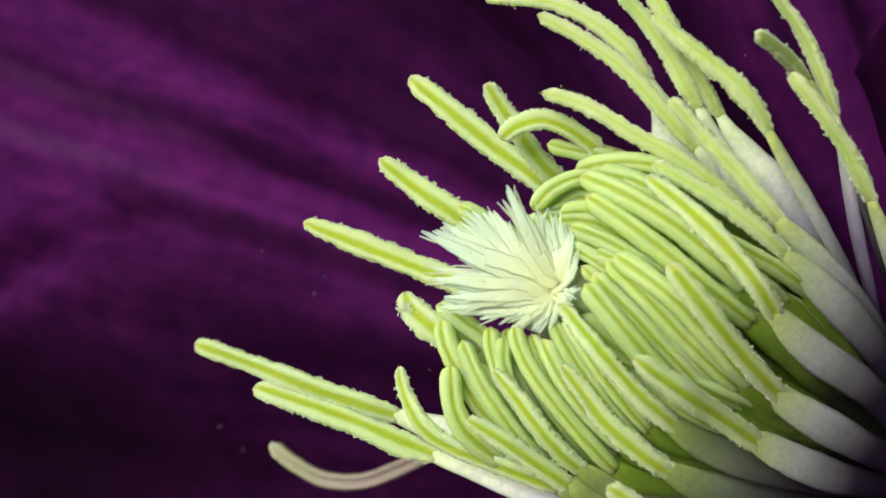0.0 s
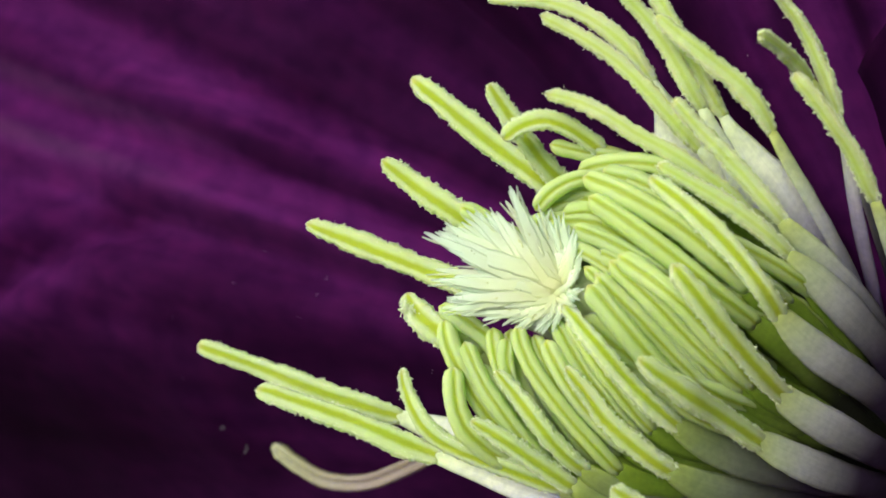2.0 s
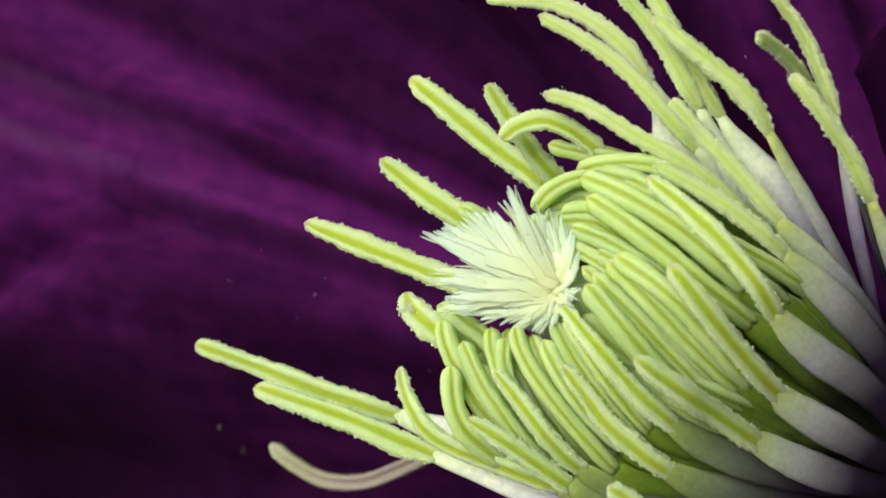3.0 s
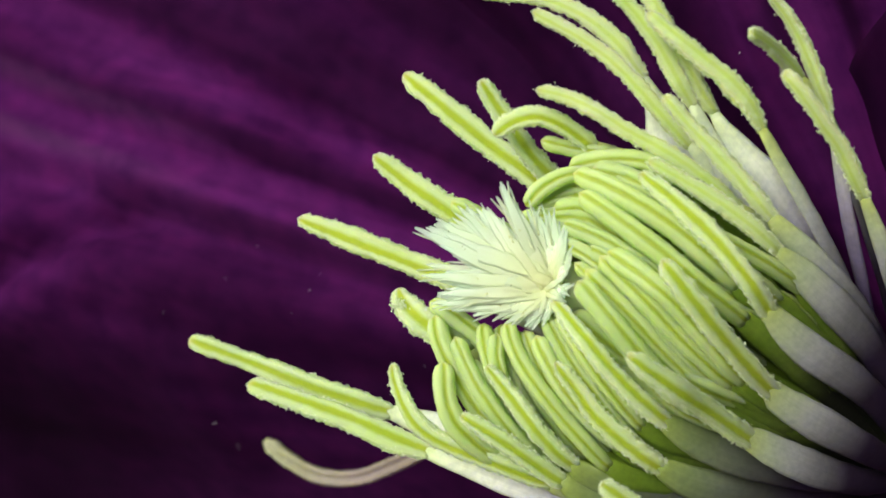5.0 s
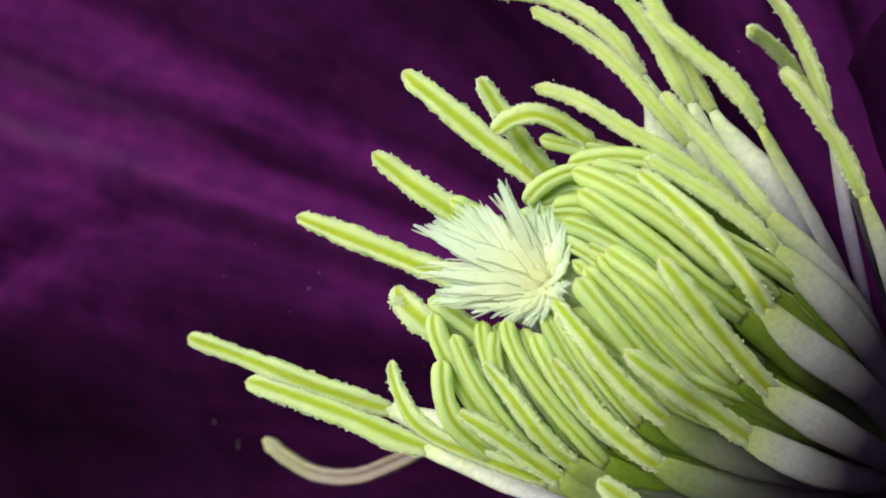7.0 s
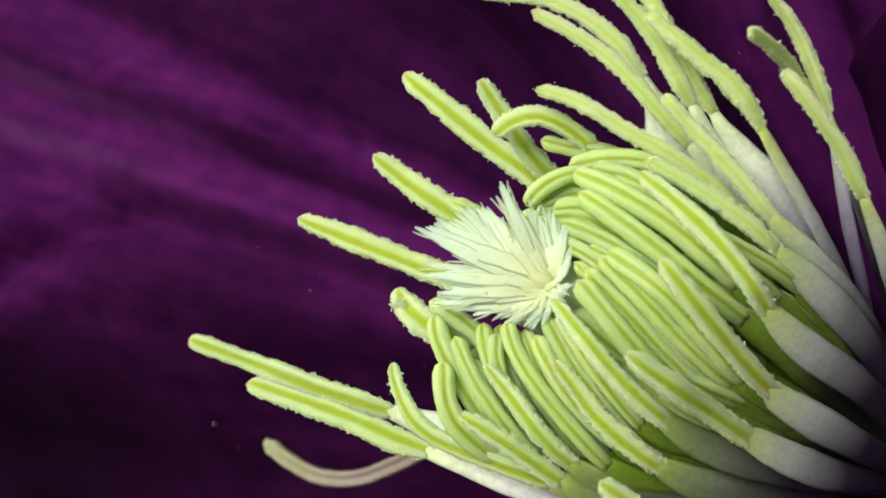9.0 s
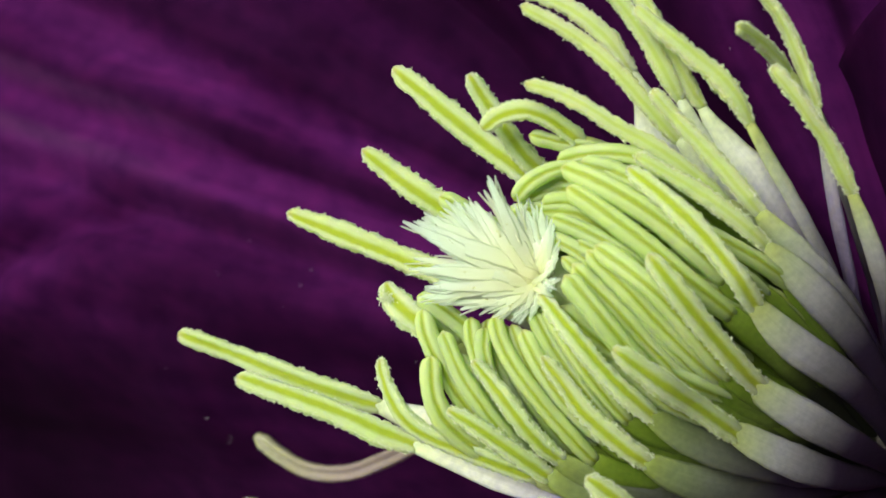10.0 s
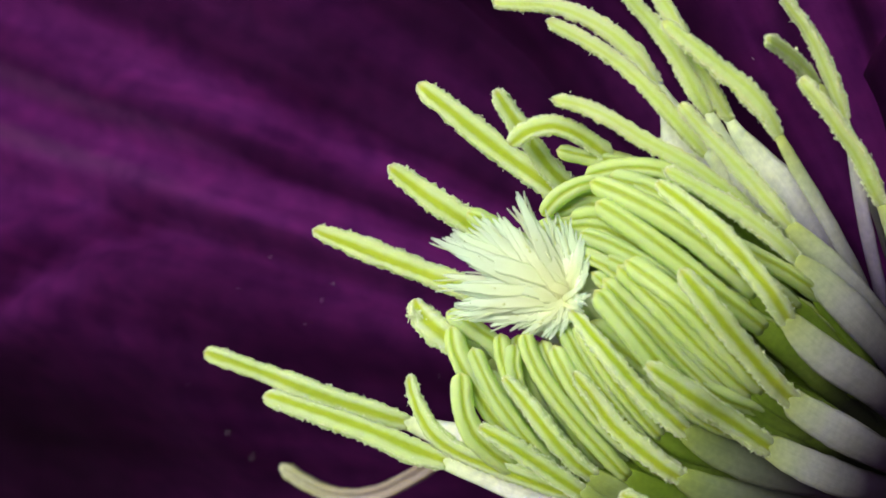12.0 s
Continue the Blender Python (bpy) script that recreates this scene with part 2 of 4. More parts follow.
# painted light and shade across the petal, near its foot and further out, where pale veins stand on the ribs
SHADE_BARS = ((-28, 0.17), (-25, 0.28), (-20.5, 0.55), (-18.5, 0.34), (-13.4, 0.32), (-11.9, 1.0), (-10.5, 1.2), (-8.6, 0.95), (-7.6, 0.34), (-6.8, 0.36), (-6.0, 1.25), (-4.4, 1.1),
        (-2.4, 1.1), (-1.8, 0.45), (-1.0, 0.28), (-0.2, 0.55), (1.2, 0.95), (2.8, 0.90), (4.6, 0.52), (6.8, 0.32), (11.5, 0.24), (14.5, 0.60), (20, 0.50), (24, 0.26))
SHADE_AND_VEINS = ((-25, 1.05, 0.9), (-20.5, 0.85, 0.9), (-18.5, 0.40, 0.9), (-13.3, 0.30, 0.9), (-11.9, 0.98, 0.95), (-10, 1.15, 0.95), (-8, 0.95, 0.95), (-7.2, 0.70, 1.0), (-6.6, 1.10, 2.3), (-6.2, 1.15, 1.9),
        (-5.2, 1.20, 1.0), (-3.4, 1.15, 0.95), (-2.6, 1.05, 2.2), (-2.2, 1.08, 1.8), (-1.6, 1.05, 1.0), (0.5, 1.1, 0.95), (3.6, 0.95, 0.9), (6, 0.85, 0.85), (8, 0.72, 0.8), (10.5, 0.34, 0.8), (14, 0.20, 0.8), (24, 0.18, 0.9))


def petal_material():
    m, n, l, b = material("petal_velvet", 0.85, 0.02)
    broad = noise_node(n, l, 5, 4, (2.2, 0.30, 1.0), "UV")
    veins = noise_node(n, l, 46, 5, (1.0, 0.045, 1.0), "UV")
    r = ramp(n, [(0.26, (0.022, 0.0024, 0.024)), (0.50, (0.048, 0.0056, 0.055)), (0.76, (0.084, 0.0125, 0.096))])
    l.new(broad.outputs[0], r.inputs[0])
    # bars of painted light and shade that fan out from the petal's foot
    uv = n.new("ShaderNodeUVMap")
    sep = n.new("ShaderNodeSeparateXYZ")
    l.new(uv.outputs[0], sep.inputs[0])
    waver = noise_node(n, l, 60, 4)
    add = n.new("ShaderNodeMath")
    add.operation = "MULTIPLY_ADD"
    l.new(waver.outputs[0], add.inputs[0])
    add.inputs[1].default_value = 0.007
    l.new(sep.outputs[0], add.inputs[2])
    bars = ramp(n, [(0.5 + f / 80 + 0.007, (k, k * 0.96, k)) for f, k in SHADE_BARS])
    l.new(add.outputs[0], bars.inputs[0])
    pale = ramp(n, [(0.5 + f / 80 + 0.007, (k, k * w, k)) for f, k, w in SHADE_AND_VEINS])
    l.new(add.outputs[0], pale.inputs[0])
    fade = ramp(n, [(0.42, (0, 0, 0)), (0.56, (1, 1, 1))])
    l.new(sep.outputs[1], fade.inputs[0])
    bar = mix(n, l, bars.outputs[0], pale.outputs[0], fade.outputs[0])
    v = ramp(n, [(0.30, (0.62, 0.50, 0.60)), (0.62, (1, 1, 1))])
    l.new(veins.outputs[0], v.inputs[0])
    blotch = noise_node(n, l, 130, 5)
    w = ramp(n, [(0.30, (0.55, 0.45, 0.55)), (0.65, (1, 1, 1))])
    l.new(blotch.outputs[0], w.inputs[0])
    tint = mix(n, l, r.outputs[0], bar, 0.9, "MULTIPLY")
    c = mix(n, l, mix(n, l, tint, v.outputs[0], 0.45, "MULTIPLY"), w.outputs[0], 0.5, "MULTIPLY")
    mottle = noise_node(n, l, 520, 6)
    y = ramp(n, [(0.32, (0.50, 0.42, 0.62)), (0.50, (0.95, 0.9, 0.95)), (0.68, (1.35, 1.05, 1.15))])
    l.new(mottle.outputs[0], y.inputs[0])
    c = mix(n, l, c, y.outputs[0], 0.55, "MULTIPLY")
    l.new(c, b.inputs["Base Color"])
    b.inputs["Sheen Weight"].default_value = 0.004
    b.inputs["Sheen Roughness"].default_value = 0.5
    b.inputs["Sheen Tint"].default_value = (0.75, 0.35, 0.85, 1)
    cells = noise_node(n, l, 2200, 3)
    s = mix(n, l, veins.outputs[0], cells.outputs[0], 0.35)
    bump(n, l, s, b, 0.35, 0.0003)
    glow_through(n, l, b, (0.05, 0.004, 0.05), 0.10)
    return m


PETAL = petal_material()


def plain_material(name, low, high, scale, rough, depth):
    m, n, l, b = material(name, rough, 0.3)
    big, small = noise_node(n, l, scale, 6), noise_node(n, l, scale * 9, 4)
    r = ramp(n, [(0.3, low), (0.7, high)])
    l.new(mix(n, l, big.outputs[0], small.outputs[0], 0.4), r.inputs[0])
    l.new(r.outputs[0], b.inputs["Base Color"])
    bump(n, l, small.outputs[0], b, 0.5, depth)
    return m


STEM = plain_material("stem", (0.06, 0.09, 0.03), (0.14, 0.13, 0.06), 300, 0.6, 0.0002)
SOIL = plain_material("soil", (0.030, 0.022, 0.014), (0.085, 0.062, 0.040), 9, 0.95, 0.01)
STYLE_CORE = plain_material("pistil_core", (0.70, 0.78, 0.40), (0.84, 0.90, 0.60), 700, 0.6, 0.0001)
RECEPTACLE = plain_material("receptacle", (0.03, 0.025, 0.03), (0.07, 0.06, 0.05), 700, 0.6, 0.0001)
CREAM = filament_material("faded_filament", (0.43, 0.43, 0.28), (0.40, 0.38, 0.25), (0.44, 0.44, 0.30), (0.34, 0.28, 0.25))
DUST = plain_material("dust", (0.30, 0.26, 0.32), (0.62, 0.58, 0.62), 900, 0.8, 0.0001)


# ---- shapes ----
def part(name, bm, mat, parent, label=""):
    """Links a bmesh as one smooth mesh under a thing or a part."""
    me = bpy.data.meshes.new(name)
    bm.normal_update()
    for f in bm.faces:
        f.smooth = name != "dust_specks"
    bm.to_mesh(me)
    bm.free()
    me.materials.append(mat)
    ob = new(name, me)
    ob.parent = parent
    return tagged(ob, label)


def spline(points, steps):
    """Samples a smooth line through points, its bends weighted by the lengths between them."""
    p = [Vector(q) for q in points]
    legs = [b - a for a, b in zip(p, p[1:])]
    far = [leg.length for leg in legs]
    way = [legs[0] / far[0]]
    for i in range(1, len(legs)):
        way.append((legs[i] / far[i] * far[i - 1] + legs[i - 1] / far[i - 1] * far[i]) / (far[i] + far[i - 1]))
    way.append(legs[-1] / far[-1])
    out = []
    for i in range(len(legs)):
        for k in range(steps + (i == len(legs) - 1)):
            t = k / steps
            out.append(p[i] * (2 * t ** 3 - 3 * t * t + 1) + p[i + 1] * (3 * t * t - 2 * t ** 3)
                       + (way[i] * (t ** 3 - 2 * t * t + t) + way[i + 1] * (t ** 3 - t * t)) * far[i])
    return out


def even(line, n):
    """The line resampled at n equal steps, and its length."""
    run = [0.0]
    for a, b in zip(line, line[1:]):
        run.append(run[-1] + (b - a).length)
    out, j = [], 0
    for k in range(n):
        s = run[-1] * k / (n - 1)
        while j < len(run) - 2 and run[j + 1] < s:
            j += 1
        out.append(line[j].lerp(line[j + 1], (s - run[j]) / max(1e-9, run[j + 1] - run[j])))
    return out, run[-1]


def sweep(bm, line, face, section, size, rough=0.0, seed=0.0, ragged=0.0):
    """Sweeps section(share) -> [(across, out, u)] along the line, size(share, length) -> (half width, half thickness), in millimetres."""
    uv = bm.loops.layers.uv.verify()
    rings, n = [], len(line)
    length = sum((b - a).length for a, b in zip(line, line[1:]))
    for i, c in enumerate(line):
        t = (line[min(i + 1, n - 1)] - line[max(i - 1, 0)]).normalized()
        f = (face - t * face.dot(t)).normalized()
        side = t.cross(f)
        s = i / (n - 1)
        hw, ht = size(s, s * length)
        ring = []
        for a, o, u in section:
            q = c + side * (a * hw) + f * (o * ht)
            if rough:
                q = q + Vector((noise.noise(q * 3.1 + Vector((seed, 0, 0))), noise.noise(q * 3.1 + Vector((0, seed, 9))), 0)) * rough * (0.35 + abs(a))
            if ragged:
                k = abs(a) ** 2
                q = q + side * (math.copysign(1, a) * k * ragged * rng.uniform(-0.5, 1.0)) + f * (ragged * (0.12 + 0.7 * k) * rng.uniform(-0.35, 0.35))
            ring.append((bm.verts.new(q * MM), u, s))
        rings.append(ring)
    for ra, rb in zip(rings, rings[1:]):
        m = len(ra)
        for k in range(m):
            quad = (ra[k], ra[(k + 1) % m], rb[(k + 1) % m], rb[k])
            f = bm.faces.new([v[0] for v in quad])
            for loop, v in zip(f.loops, quad):
                loop[uv].uv = (v[1], v[2])
    for ring, turn in ((rings[0], -1), (rings[-1], 1)):
        f = bm.faces.new([v[0] for v in ring[::turn]])
        for loop in f.loops:
            loop[uv].uv = (0.5, 0.0 if turn < 0 else 1.0)
    return rings


def lobed(heights):
    """A flattened section with two pollen sacs and a groove between them, on both faces."""
    us = (-1, -0.9, -0.68, -0.42, -0.18, 0.0, 0.18, 0.42, 0.68, 0.9, 1)
    up = [(u, h, 0.5 + 0.5 * u) for u, h in zip(us, heights)]
    return up + [(u, -h, v) for u, h, v in up[-2:0:-1]]


CLOSED = lobed((0, 0.58, 0.90, 1.0, 0.86, 0.68, 0.86, 1.0, 0.90, 0.58, 0))
OPEN = lobed((0, 0.66, 0.92, 0.80, 0.62, 0.60, 0.62, 0.80, 0.92, 0.66, 0))
RIPE = lobed((0, 0.62, 0.88, 0.96, 0.95, 0.90, 0.95, 0.96, 0.88, 0.62, 0))
GROOVED = lobed((0, 0.70, 0.95, 0.85, 0.45, 0.25, 0.45, 0.85, 0.95, 0.70, 0))
OVAL = [(math.cos(a), math.sin(a), 0.5 + 0.5 * math.cos(a)) for a in (math.tau * k / 12 for k in range(12))]


def crumb(bm, at, size, rng):
    """One pollen crumb: a small uneven octahedron-like clump."""
    ax = [Vector((rng.gauss(0, 1), rng.gauss(0, 1), rng.gauss(0, 1))).normalized() for _ in range(2)]
    a = ax[0]
    b = a.cross(ax[1]).normalized()
    c = a.cross(b)
    v = [bm.verts.new((at + d * size * rng.uniform(0.7, 1.3)) * MM) for d in (a, b, -a, -b, c, -c)]
    for i in range(4):
        bm.faces.new((v[i], v[(i + 1) % 4], v[4]))
        bm.faces.new((v[(i + 1) % 4], v[i], v[5]))


# ---- the flower: its own z runs along its axis, its x towards the open near side ----
flower = tagged(new("clematis_flower"), "open dark purple clematis flower with pale yellow-green stamens", "flower")
flower.matrix_world = pose(0, 0, 0.4, 56.37, -17.35, -68.05)
rng = random.Random(7)


SEAT = Vector((2.10, -1.27, 2.75))


def stamen(points, width, kind, twist, broad, crumbs=1.0, pale=False, via=None, shaded_or_violet=False):
    """points: tip to neck of the anther, mm in the flower's space; the filament runs on to the receptacle."""
    width *= 0.93 if kind == "ripe" else 1.0
    neck = Vector(points[-1])
    out = Vector((neck.x, neck.y, 0)).normalized()
    inner = kind == "closed"
    foot = SEAT + out * (rng.uniform(0.5, 1.0) if inner else rng.uniform(1.3, 1.8)) + Vector((0, 0, rng.uniform(0.0, 1.2) - (0 if inner else 0.8)))
    belly = Vector(via) if via else neck.lerp(foot, 0.55) + out * (0.2 if inner else 1.0)
    line = spline([*points, belly, foot], 8)
    cut = 8 * (len(points) - 1)
    top, length = even(line[:cut + 1], 64 if kind != "closed" else 30)
    low, rest = even(line[cut - 2:], 24)
    mid = Vector(points[len(points) // 2])
    t = (neck - Vector(points[0])).normalized()
    rad = Vector((mid.x, mid.y, 0))
    rad = (rad - t * rad.dot(t)).normalized()
    face = Matrix.Rotation(radians(twist), 3, t) @ rad
    flat = 0.36 if kind == "closed" else 0.30

    def anther_size(s, d):
        tip = min(1.0, d / (0.8 * width))
        k = math.sqrt(max(0.0, 1 - (1 - tip) ** 2.2)) * 0.93 + 0.07
        k *= 1 + 0.16 * noise.noise(Vector((d * 0.42, points[0][0] * 3.1, points[0][2] * 2.3)))
        end = max(0.0, (s - 0.78) / 0.22)
        if kind == "ripe" or pale:
            k *= 0.78 + 0.30 * min(1.0, s * 1.6)
            return k * width / 2 * (1 - 0.40 * end ** 2), k * width * flat * (1 - 0.80 * end ** 1.5)
        if kind == "open":
            k *= 1 - (1 - min(1.0, s * 3.2) ** 0.7) * (0.42 if crumbs > 0.5 else 0.2)
        return k * width / 2 * (1 - 0.22 * end ** 3), k * width * flat * (1 - 0.55 * end ** 2)

    def filament_size(s, d):
        grow = min(1.0, d / 4.5)
        collar = max(broad * 0.5, width * 1.02) if kind != "ripe" and not pale else width * 0.74
        if pale:
            grow = min(1.0, d / 5.2)
            w = collar + (broad - collar) * grow * grow * (3 - 2 * grow)
        else:
            w = collar + (broad - collar) * grow * (2 - grow)
        w *= 0.82 + 0.18 * min(1.0, d / 0.9) if kind == "ripe" or pale else 0.58 + 0.42 * math.sqrt(min(1.0, d / 0.9))
        w *= 1 - 0.50 * max(0.0, (s - 0.35) / 0.65)
        return w / 2, (w * 0.5 * (0.36 - 0.10 * grow) + 0.10 * grow) * (0.4 + 0.6 * min(1.0, d / 0.9))

    bm = bmesh.new()
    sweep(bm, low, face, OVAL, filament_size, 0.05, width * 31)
    ob = part("stamen", bm, FILAMENT_VIOLET if pale and shaded_or_violet else FILAMENT_WHITE if pale else FILAMENT_GREEN if kind == "closed" else FILAMENT_SHADED if shaded_or_violet else FILAMENT, flower, "flattened whitish-green stamen with a long yellow-green anther")
    bm = bmesh.new()
    is_open = kind != "closed"
    skew = rng.uniform(-0.26, 0.26)
    section = [(a + skew * (1 - a * a), o, u) for a, o, u in {"open": OPEN, "ripe": RIPE, "closed": CLOSED}[kind]]
    rings = sweep(bm, top, face, section, anther_size, 0.035 if is_open else 0.04, width * 17, {"open": 0.105, "ripe": 0.085, "closed": 0.0}[kind] * (0.65 + 0.35 * crumbs))
    spots = []
    if is_open:
        for i in range(len(rings) - 2):
            for k in (0, 1, 9, 10, 11, 19, 2, 8, 12, 18):
                a, b = rings[i][k][0], rings[i + 1][k][0]
                spots.append((a.co / MM, b.co / MM, k in (0, 1, 9, 10, 11, 19)))
    part("anther", bm, {"open": ANTHER_OPEN, "ripe": ANTHER_RIPE, "closed": ANTHER_CLOSED}[kind], ob)
    if is_open:
        bm = bmesh.new()
        for a, b, edge in spots:
            if edge and rng.random() < 0.11 * crumbs ** 3:
                for _ in range(7):
                    crumb(bm, a + Vector((rng.gauss(0, 1), rng.gauss(0, 1), rng.gauss(0, 1))) * 0.046, rng.uniform(0.018, 0.042), rng)
            for _ in range(9 if edge else 1):
                if rng.random() < (0.62 if edge or kind == "ripe" else 0.25) * crumbs:
                    q = a.lerp(b, rng.random())
                    q = q + Vector((rng.gauss(0, 1), rng.gauss(0, 1), rng.gauss(0, 1))) * 0.016
                    crumb(bm, q, rng.uniform(0.012, 0.028) if rng.random() < 0.92 or not edge else rng.uniform(0.030, 0.046), rng)
        tagged(part("pollen", bm, POLLEN, ob, "crumbly pale pollen along the split edges"), kind="stuff")
    return ob


SUN_SIDE = (flower.matrix_world.to_3x3().transposed() @ SUN_FROM).normalized()


NEAR = Vector((0.916, 0.017, 0.400))
HEART = Vector((1.83, -0.51, 24.33))
BLADE = [(math.cos(a), math.sin(a), 0.5 + 0.5 * math.cos(a)) for a in (math.tau * k / 8 for k in range(8))]


def style(tip, width, lift=0.0, hairs=2, root=HEART):
    """One silky style: a thin soft blade from the heart of the flower out to its tip, with silky hairs that stand off near the tip."""
    tip = Vector(tip)
    root = root + Vector((rng.uniform(-0.3, 0.3), rng.uniform(-0.45, 0.45), rng.uniform(-0.4, 0.4)))
    mid = root.lerp(tip, 0.52) + NEAR * (0.30 + lift + rng.uniform(-0.03, 0.03))
    line, length = even(spline([tip, mid, root], 8), 18)
    out = (NEAR + SUN_SIDE * 0.5 + Vector((rng.uniform(-1, 1), rng.uniform(-1, 1), rng.uniform(-1, 1))) * 0.10).normalized()

    def size(s, d):
        k = (0.14 + 0.86 * min(1.0, d / (1.6 + 1.1 * width)) ** 0.85) * (1 - 0.30 * s * s)
        k *= 1 + 0.16 * noise.noise(Vector((d * 2.3, tip.x * 5, tip.z * 3)))
        return k * width / 2, 0.012 + 0.018 * min(1.0, d / 2.0)
    bm = bmesh.new()
    sweep(bm, line, out, BLADE, size, 0.03, tip.x * 3 + tip.z)
    side = (line[2] - line[6]).normalized().cross(out)
    for _ in range(hairs):
        at = rng.randint(2, 6)
        turn = rng.choice((-1, 1))
        start = line[at] + side * turn * width * 0.25
        way = (line[at - 2] - line[at]).normalized()
        end = start + way * rng.uniform(0.45, 1.1) + side * turn * rng.uniform(0.05, 0.22) + out * rng.uniform(-0.05, 0.10)
        hair, _ = even([end, start.lerp(end, 0.5), start, start - way * 0.5 - side * turn * width * 0.2], 6)
        sweep(bm, hair, out, BLADE[::2], lambda s, d: (0.03 + 0.08 * s * (1.2 - s), 0.012))
    return part("style", bm, STYLE, pistil)


def along(ends, u):
    """A place along the ends, u from 0 to 1."""
    u = max(0.0, min(1.0, u)) * (len(ends) - 1)
    i = min(int(u), len(ends) - 2)
    return ends[i].lerp(ends[i + 1], u - i)


def tuft(ends, count, root=HEART, reach=0.80, hairy=True):
    """A fan of styles whose tips run along the ends, over the felted silk that fills the gaps between them."""
    ends = [Vector(e) for e in ends]
    bm = bmesh.new()
    uv = bm.loops.layers.uv.verify()
    nu, nr = 48, 14
    grid = []
    for a in range(nu + 1):
        tip = root + (along(ends, a / nu) - root) * (reach * (1 + 0.10 * noise.noise(Vector((a * 0.9, ends[0].x, 3.0)))))
        mid = root.lerp(tip, 0.52) + NEAR * 0.30
        line, _ = even(spline([tip, mid, root - NEAR * 0.1], 8), nr + 1)
        grid.append([(bm.verts.new((q + NEAR * (0.05 * noise.noise(Vector((a * 0.55, k * 0.16, ends[0].z))) - 0.03 * (1 - k / nr))) * MM), (a * 0.3, k / nr)) for k, q in enumerate(line)])
    for ra, rb in zip(grid, grid[1:]):
        for k in range(nr):
            quad = (ra[k], ra[k + 1], rb[k + 1], rb[k])
            f = bm.faces.new([v[0] for v in quad])
            for loop, v in zip(f.loops, quad):
                loop[uv].uv = v[1]
    felt = part("felt", bm, FELT, pistil, "felted white silk between the styles")
    so = felt.modifiers.new("thickness", "SOLIDIFY")
    so.thickness, so.offset = 0.00008, 0
    for k in range(count):
        tip = along(ends, (k + rng.random()) / count)
        far = rng.choice((1.0, 0.97, 0.92, 0.84)) * rng.uniform(0.97, 1.03)
        style(root + (tip - root) * far, rng.uniform(0.45, 0.95) if hairy else rng.uniform(0.40, 0.70), rng.uniform(-0.08, 0.0), 1 if hairy and k % 3 == 0 else 0, root)


bm = bmesh.new()
line, _ = even(spline([(0.9, -0.2, 23.4), (0.9, -0.3, 14), SEAT + Vector((-0.6, 0.5, 1.0))], 6), 14)
sweep(bm, line, Vector((1, 0, 0)), OVAL, lambda s, d: (1.0 - 0.2 * s, 1.0 - 0.2 * s), 0.15, 3.0)
pistil = part("pistil", bm, STYLE_CORE, flower, "tuft of silky white styles at the heart")
bm = bmesh.new()
line, _ = even(spline([SEAT + Vector((0, 0, 2.0)), SEAT * 0.6, (0, 0, -2.0)], 6), 16)
sweep(bm, line, Vector((1, 0, 0)), OVAL, lambda s, d: (2.95 * math.sqrt(max(0.02, 1 - (2 * s - 1) ** 2)),) * 2)
part("receptacle", bm, RECEPTACLE, flower, "small dark receptacle under the stamens")

# stem, from behind the flower down to the soil
bm = bmesh.new()
down = flower.matrix_world.to_3x3().transposed() @ Vector((0, 0, -1))
line, _ = even(spline([(0, 0, -1), (0, 0, -25), Vector((0, 0, -45)) + down * 60, Vector((0, 0, -40)) + down * 200, Vector((0, 0, -40)) + down * 425], 10), 60)
sweep(bm, line, Vector((1, 0, 0)), OVAL, lambda s, d: (1.3 + 0.5 * s, 1.3 + 0.5 * s), 0.3, 5.0)
part("stem", bm, STEM, flower, "thin green-brown stem")


